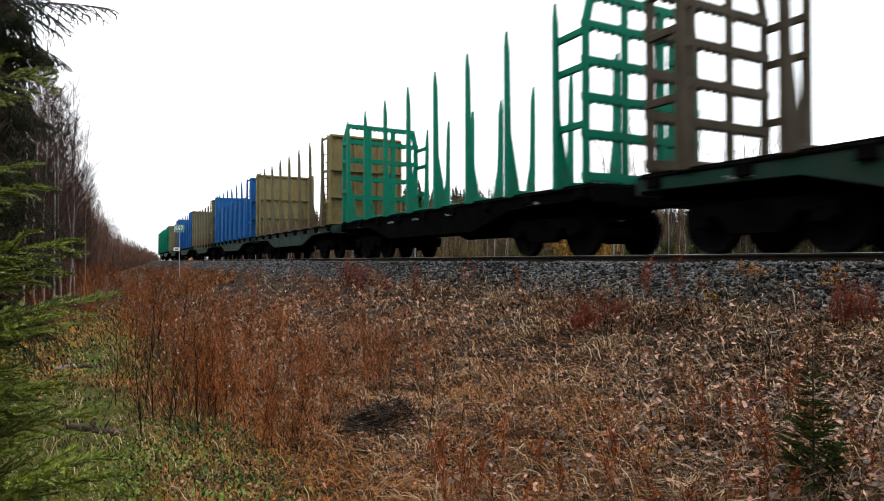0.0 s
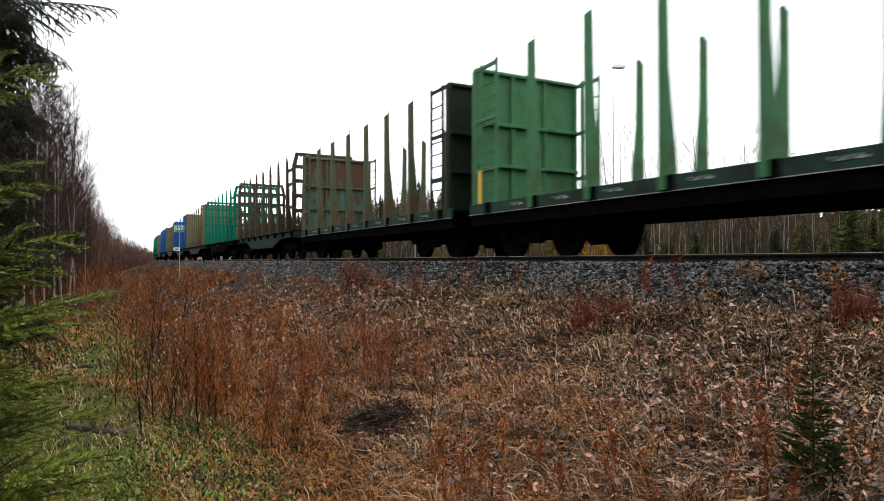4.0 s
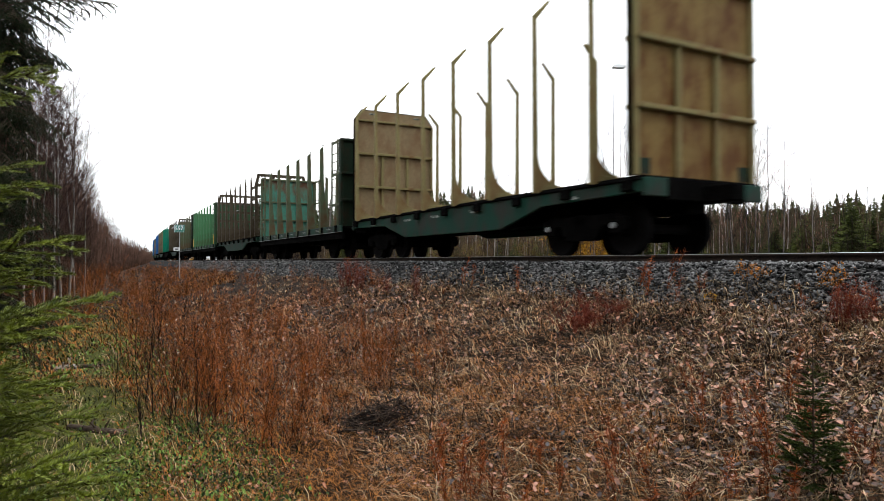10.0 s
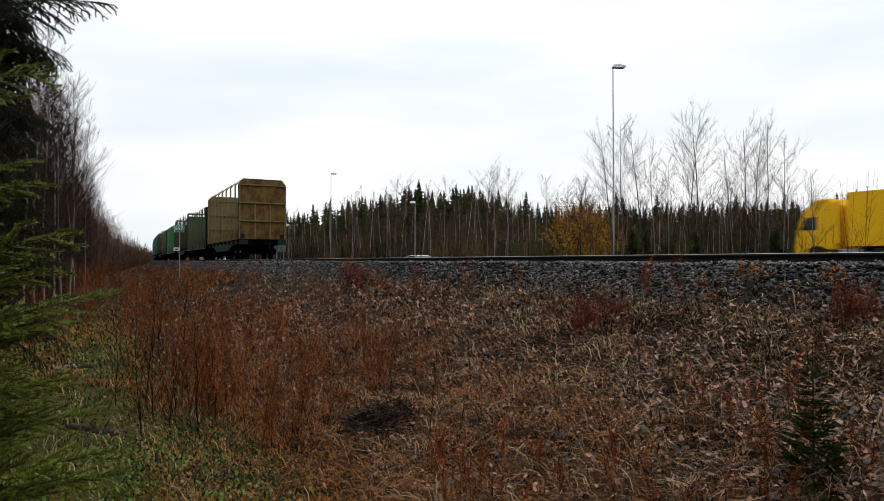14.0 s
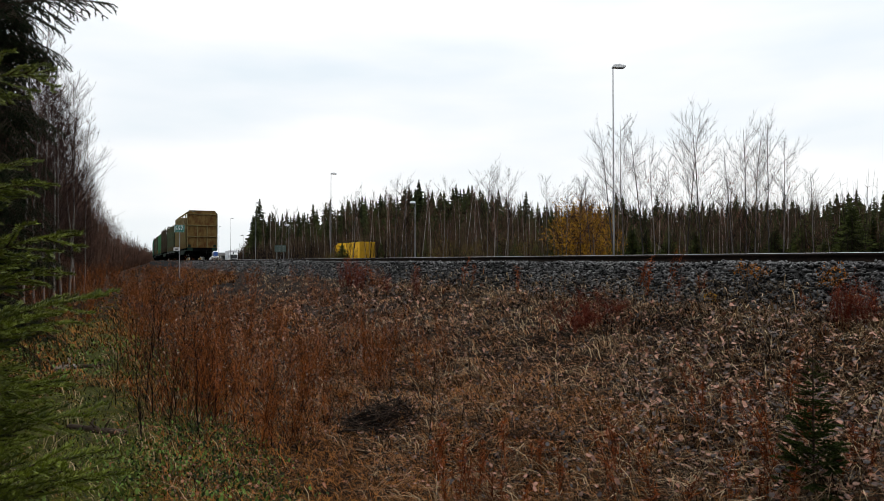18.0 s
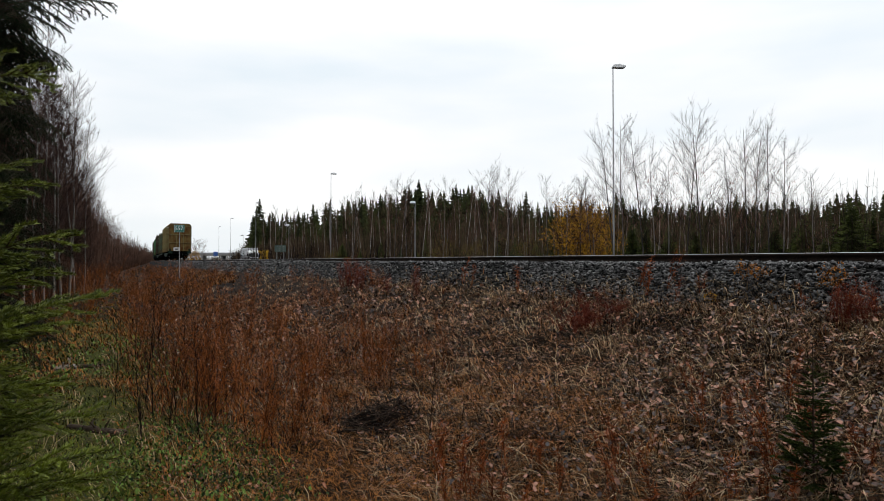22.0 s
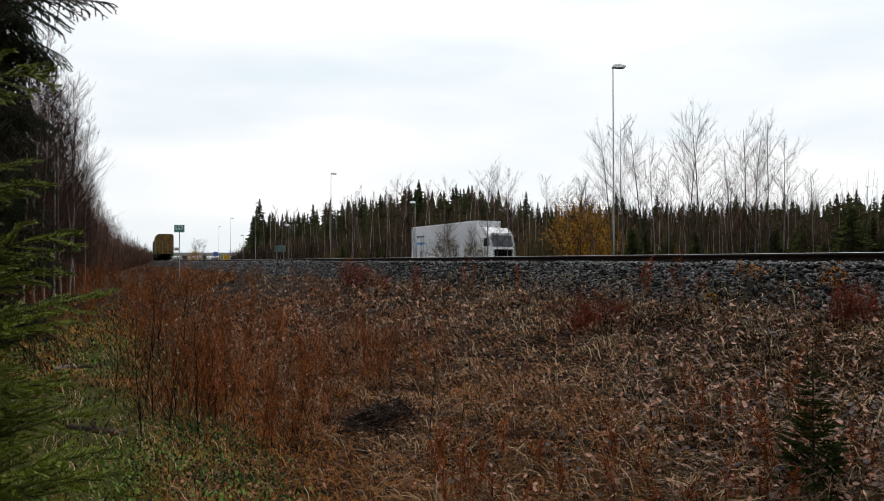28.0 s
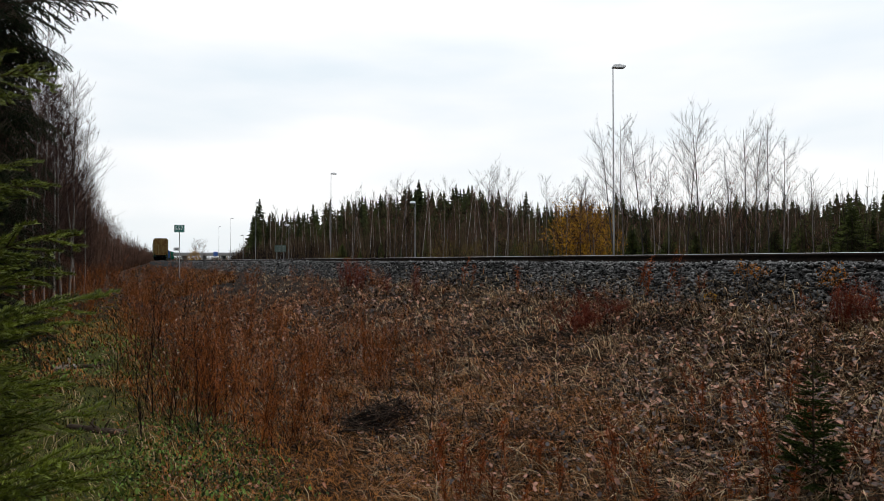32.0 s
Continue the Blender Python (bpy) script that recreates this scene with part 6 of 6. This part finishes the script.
OR_STEM = weed_mesh(169, 5, 0.30, 0.05, 3, M_DARKSTEM, 0.0022, sway=0.35)


def on_ballast(name, me, b, q0, k, rz, label, category, group, leaves=None):
    """A plant on the edge of the crushed stone, by its bearing and its distance across the line."""
    dep = q0 / (b * CN + SN)
    s0 = -b * dep * SN + dep * CN
    p = spot(s0, q0, max(float(ground_z(s0, q0)), float(ballast_z(s0, q0))) - 0.02)
    ob = thing(name, pose(p.x, p.y, p.z, 0, 0, rz), label, category, group)
    for nm, m1 in (("twig_spray", me), ("foliage", leaves)):
        if m1:
            c = child(nm, m1, ob)
            c.scale, c["kind"] = (k, k, k), "stuff"


for b, q0, k in ((0.475, 6.93, 0.9), (0.492, 6.96, 0.7), (0.611, 6.90, 0.9), (0.60, 6.88, 0.6)):
    on_ballast("orange_seedling", OR_STEM, b, q0, k, 90 * b * 50, "small seedling with orange-brown leaves on the ballast", "seedling", "seedlings by the ballast", OR)
on_ballast("yellow_seedling", OR_STEM, 0.416, 6.55, 0.8, 10, "small seedling with yellow leaves below the ballast", "seedling", "seedlings by the ballast", YE)
for i, (b, q0, k) in enumerate(((-0.128, 6.5, 1.6), (-0.118, 6.6, 1.3), (-0.14, 6.4, 1.5), (-0.108, 6.3, 1.3), (-0.045, 6.7, 1.3), (0.033, 6.7, 1.3), (0.045, 6.6, 1.0), (0.117, 6.5, 1.3), (0.306, 6.85, 1.2),
                                (0.318, 6.7, 1.3), (0.352, 6.9, 1.1), (0.363, 6.6, 1.0), (0.405, 6.8, 0.9), (0.56, 6.5, 0.8), (0.61, 6.6, 0.7), (0.63, 6.6, 0.8), (0.657, 6.5, 0.9), (0.672, 6.6, 0.8))):
    on_ballast("rust_weed", STEMS[i % 4], b, q0, k, 71.0 * i, "thin rust-red withered weed below the ballast", "weed", "rusty weeds by the ballast")


def heap(seed, n, rad, h, mat):
    r = random.Random(seed)
    seg = []
    for _ in range(n):
        a, m = r.uniform(0, 6.28), rad * r.random() ** 0.6
        c = Vector((math.cos(a) * m, math.sin(a) * m, h * (1 - m / rad) * r.random()))
        d = Vector((r.gauss(0, 1), r.gauss(0, 1), r.gauss(0, 0.45))).normalized() * r.uniform(0.05, 0.2)
        seg.append((*(c - d), *(c + d), 0.005, 0.002))
    return mesh_from("heap", *tubes(seg, 3), mat)


pile = clump("brush_heap", heap(171, 420, 0.44, 0.25, M_DARKSTEM), 6.05, 2.64, 1.0, 0, "", "", "")
tagged(pile, "dark heap of dead twigs on the bank", "brush pile", kind="stuff")
child("loose_twigs", heap(172, 190, 0.56, 0.36, M_TRUNK), pile, None, "grey bare twigs sticking out")["kind"] = "stuff"


def fallen_log(s0, q0, length, rad, rz, label, m=M_TRUNK):
    r = random.Random(int(length * 100))
    z = float(ground_z(s0, q0)) + rad * 0.35
    p = spot(s0, q0, z)
    ob = thing("fallen_log", pose(p.x, p.y, p.z, 0, 0, rz), label, "log", "logs at the wood's edge")
    prof = [(rad * 0.6, -length / 2)] + [(rad * r.uniform(0.88, 1.1), -length / 2 + 0.02 + (length - 0.04) * i / 8) for i in range(9)] + [(rad * 0.6, length / 2)]
    part("stem", lathe(prof, 10), m, ob, "", None, True)
    for k in range(3):
        part("branch_stub", lathe([(rad * 0.3, 0), (rad * 0.2, rad * 2.4)], 6, "z"), m, ob, "", pose(r.uniform(-length / 3, length / 3), 0, rad * 0.5, r.uniform(-50, 50), r.uniform(-30, 30), 0))
    return ob


def plan_of(b, dep):
    x, y = b * dep, dep
    return -x * SN + y * CN, x * CN + y * SN


for (b, dep), L, rad, rz, lab in (((-0.565, 10.2), 0.8, 0.035, 5, "dark fallen branch lying on the moss"), ((-0.535, 6.3), 0.75, 0.04, -20, "rotting dark log lying on the moss"),
                                  ((-0.585, 10.0), 0.35, 0.06, 60, "short grey piece of broken branch")):
    s0, q0 = plan_of(b, dep)
    fallen_log(s0, q0, L, rad, rz, lab, M_BARK if L < 0.5 else M_TRUNK)


# ---- foreground spruces ----
def spruce_branch(seed, length, droop=0.25, dens=750, needle=0.016, mat=M_NEEDLE, hang=0.0, wood=M_TRUNK, wide=0.0012):
    """A flat spray along +x: wood tubes, then needles as thin blades round every twig."""
    r = random.Random(seed)
    rs = np.random.RandomState(seed)
    seg, fine = [], []
    def shoot(p, d, L, rad, level):
        k = max(2, int(L / 0.07))
        for i in range(k):
            bendv = Vector((r.gauss(0, 0.05), r.gauss(0, 0.05), r.gauss(0, 0.03) - droop * (0.06 if level == 0 else 0.02) - (hang * 0.10 if level else 0)))
            d = (d + bendv).normalized()
            q = p + d * L / k
            seg.append((*p, *q, rad * (1.05 - i / k) + 0.0009, rad * (1 - (i + 1) / k) + 0.0008))
            if level > 0 or i > k * 0.25:
                fine.append((p.copy(), q.copy()))
            if level < 2 and i > 0:
                for sg in (-1, 1):
                    if r.random() < (0.95 if level == 0 else 0.6):
                        flat = Vector((-d.y, d.x, 0)).normalized() * sg
                        dd = (d * 0.75 + flat * r.uniform(0.6, 1.0) + Vector((0, 0, r.gauss(-0.05 - hang * 0.6, 0.12)))).normalized()
                        shoot(q, dd, L * (0.42 if level == 0 else 0.34) * (1.15 - i / k) * r.uniform(0.7, 1.1) + 0.02, rad * 0.45, level + 1)
            p = q
    shoot(Vector((0, 0, 0)), Vector((1, 0, 0.15)), length, 0.007 * length / 0.6, 0)
    wood_me = mesh_from("twigs", *tubes(seg, 4), wood)
    P0, P1 = np.array([tuple(a) for a, _ in fine]), np.array([tuple(b) for _, b in fine])
    ln = np.linalg.norm(P1 - P0, axis=1)
    cnt = np.maximum(3, (ln * dens).astype(int))
    idx = np.repeat(np.arange(len(fine)), cnt)
    n = len(idx)
    ax = (P1 - P0)[idx] / ln[idx][:, None]
    base = P0[idx] + (P1 - P0)[idx] * rs.rand(n)[:, None]
    rad = rs.normal(0, 1, (n, 3))
    rad[:, 2] = np.abs(rad[:, 2]) * 0.5 - 0.15
    rad -= (rad * ax).sum(1)[:, None] * ax
    rad /= np.linalg.norm(rad, axis=1)[:, None] + 1e-9
    dv = ax * 0.75 + rad
    dv /= np.linalg.norm(dv, axis=1)[:, None]
    side = np.cross(dv, rs.normal(0, 1, (n, 3)))
    side /= np.linalg.norm(side, axis=1)[:, None] + 1e-9
    tip = base + dv * (needle * rs.uniform(0.75, 1.2, n))[:, None]
    v = np.stack([base - side * wide, base + side * wide, tip], 1).reshape(-1, 3)
    return wood_me, mesh_from("needles", v, np.arange(3 * n).reshape(-1, 3), mat)


YOUNG = [spruce_branch(181 + k, 0.72 + 0.05 * k, 0.22, 1250, 0.020, wide=0.0029) for k in range(4)]
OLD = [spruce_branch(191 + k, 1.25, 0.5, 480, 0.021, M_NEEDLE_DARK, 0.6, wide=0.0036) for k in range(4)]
SEED = spruce_branch(199, 0.34, 0.2, 6000, 0.026, M_NEEDLE_MID, wide=0.0016)
SWAY = []


def add_branch(tree, variant, c, rx, ry, rz, k=1.0, sway=0.0, label=""):
    m = pose(*c, rx, ry, rz)
    b = child("branch", variant[0], tree, m @ Matrix.Scale(k, 4), label)
    child("needle_spray", variant[1], b)
    b.scale = (k, k, k)
    if sway:
        SWAY.append((b, c, rx, ry, rz, sway))
    return b


# old spruce: dark hanging boughs
r = random.Random(23)
p = sight(-0.725, 0, 5.2)
old_spruce = thing("spruce", pose(p.x, p.y, -1.75), "old dark spruce with drooping boughs beside the clearing", "tree")
part("trunk", lathe([(0.16, -0.2), (0.13, 1.0), (0.11, 4.0), (0.07, 8.0), (0.03, 10.0)], 12, "z"), M_TRUNK, old_spruce, "", None, True)
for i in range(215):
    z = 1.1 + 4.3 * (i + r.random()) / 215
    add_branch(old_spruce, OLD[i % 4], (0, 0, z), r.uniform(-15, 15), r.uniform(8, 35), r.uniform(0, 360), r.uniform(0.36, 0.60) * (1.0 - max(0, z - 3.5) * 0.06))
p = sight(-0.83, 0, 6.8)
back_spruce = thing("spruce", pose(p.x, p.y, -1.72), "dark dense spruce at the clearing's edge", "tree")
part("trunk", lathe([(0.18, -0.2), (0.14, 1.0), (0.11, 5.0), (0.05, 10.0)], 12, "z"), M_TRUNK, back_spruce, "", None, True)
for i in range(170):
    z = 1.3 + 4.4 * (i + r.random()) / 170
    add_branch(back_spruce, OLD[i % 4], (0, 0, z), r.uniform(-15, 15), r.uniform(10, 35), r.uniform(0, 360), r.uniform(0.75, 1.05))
add_branch(old_spruce, OLD[1], (0.05, -0.1, 3.62), 0, -14, 8, 0.78, 3.6, "long bough reaching over the clearing")
add_branch(old_spruce, OLD[2], (0.05, -0.1, 3.45), 0, 6, 20, 0.55, 2.0)
add_branch(old_spruce, OLD[0], (0.05, 0.0, 2.95), 0, 14, -12, 0.5, 2.0)

# young spruce close by: light green boughs
p = sight(-0.90, 0, 2.5)
young_spruce = thing("young_spruce", pose(p.x, p.y, -1.75), "young spruce with bright green boughs close by", "tree")
part("trunk", lathe([(0.035, -0.1), (0.03, 1.0), (0.02, 2.2), (0.008, 3.0)], 8, "z"), M_TRUNK, young_spruce, "", None, True)
for i in range(90):
    z = 0.30 + 1.75 * (i + r.random()) / 90
    add_branch(young_spruce, YOUNG[i % 4], (0, 0, z), r.uniform(-20, 20), r.uniform(-14, 18), r.uniform(0, 360), r.uniform(0.6, 0.9) * (1.08 - 0.22 * z / 2.7), r.uniform(0.6, 1.5) if i % 4 == 0 else 0)
# the boughs that reach into the clearing: bearing and rise of the tip
for i, (b, e) in enumerate(((-0.60, 0.325), (-0.645, 0.262), (-0.64, 0.175), (-0.595, 0.108), (-0.555, 0.052), (-0.61, 0.0), (-0.512, -0.062), (-0.555, -0.118), (-0.57, -0.185),
                            (-0.455, -0.292), (-0.53, -0.258), (-0.60, -0.235), (-0.475, -0.345), (-0.55, -0.33), (-0.62, -0.09), (-0.62, -0.30))):
    reach, tip = (b + 0.90) * 2.5, e * 2.5 + 1.56
    up = (8, 14, 11, 5)[i % 4]
    add_branch(young_spruce, YOUNG[i % 4], (0, 0, tip - reach * math.tan(math.radians(up))), (-9, 6, 12, -4)[i % 4], -up, (6, -8, 12, 0)[i % 4], reach / (0.84 + 0.05 * (i % 4)), 0.8 + 0.25 * (i % 5))


# small spruce seedling on the bank
s0, q0 = plan_of(0.575, 3.75)
p = spot(s0, q0, float(ground_z(s0, q0)))
seedling = thing("spruce_seedling", pose(p.x, p.y, p.z), "small dark green spruce seedling on the bank", "tree")
part("trunk", lathe([(0.008, -0.05), (0.006, 0.5), (0.002, 0.92)], 6, "z"), M_TRUNK, seedling)
for i in range(78):
    z = 0.05 + 0.77 * i / 78
    add_branch(seedling, SEED, (0, 0, z), 0, r.uniform(-38, 8), 137 * i, 0.56 * (1.15 - z / 0.88) * r.uniform(0.75, 1.1))


def sway_rows(b, c, rx, ry, rz, amount):
    """Gusts of the passing train, then nearly still air."""
    rows = []
    k = b.scale[0]
    ph = c[2] * 9.0 + rz
    for i in range(65):
        t = 0.5 * i
        gust = 1.0 if t < 10 else max(0.15, 1.0 - (t - 10) / 3)
        a = amount * (0.5 * gust * math.sin(2.1 * t + ph) + 0.35 * gust * math.sin(3.7 * t + 2 * ph) - (1 - gust) * 0.9 + 0.5)
        rows.append((t, pose(*c, rx + a * 0.5, ry + a, rz + a * 0.4)))
    walk(b, rows)


def all_sway():
    for row in SWAY:
        sway_rows(*row)


motions()
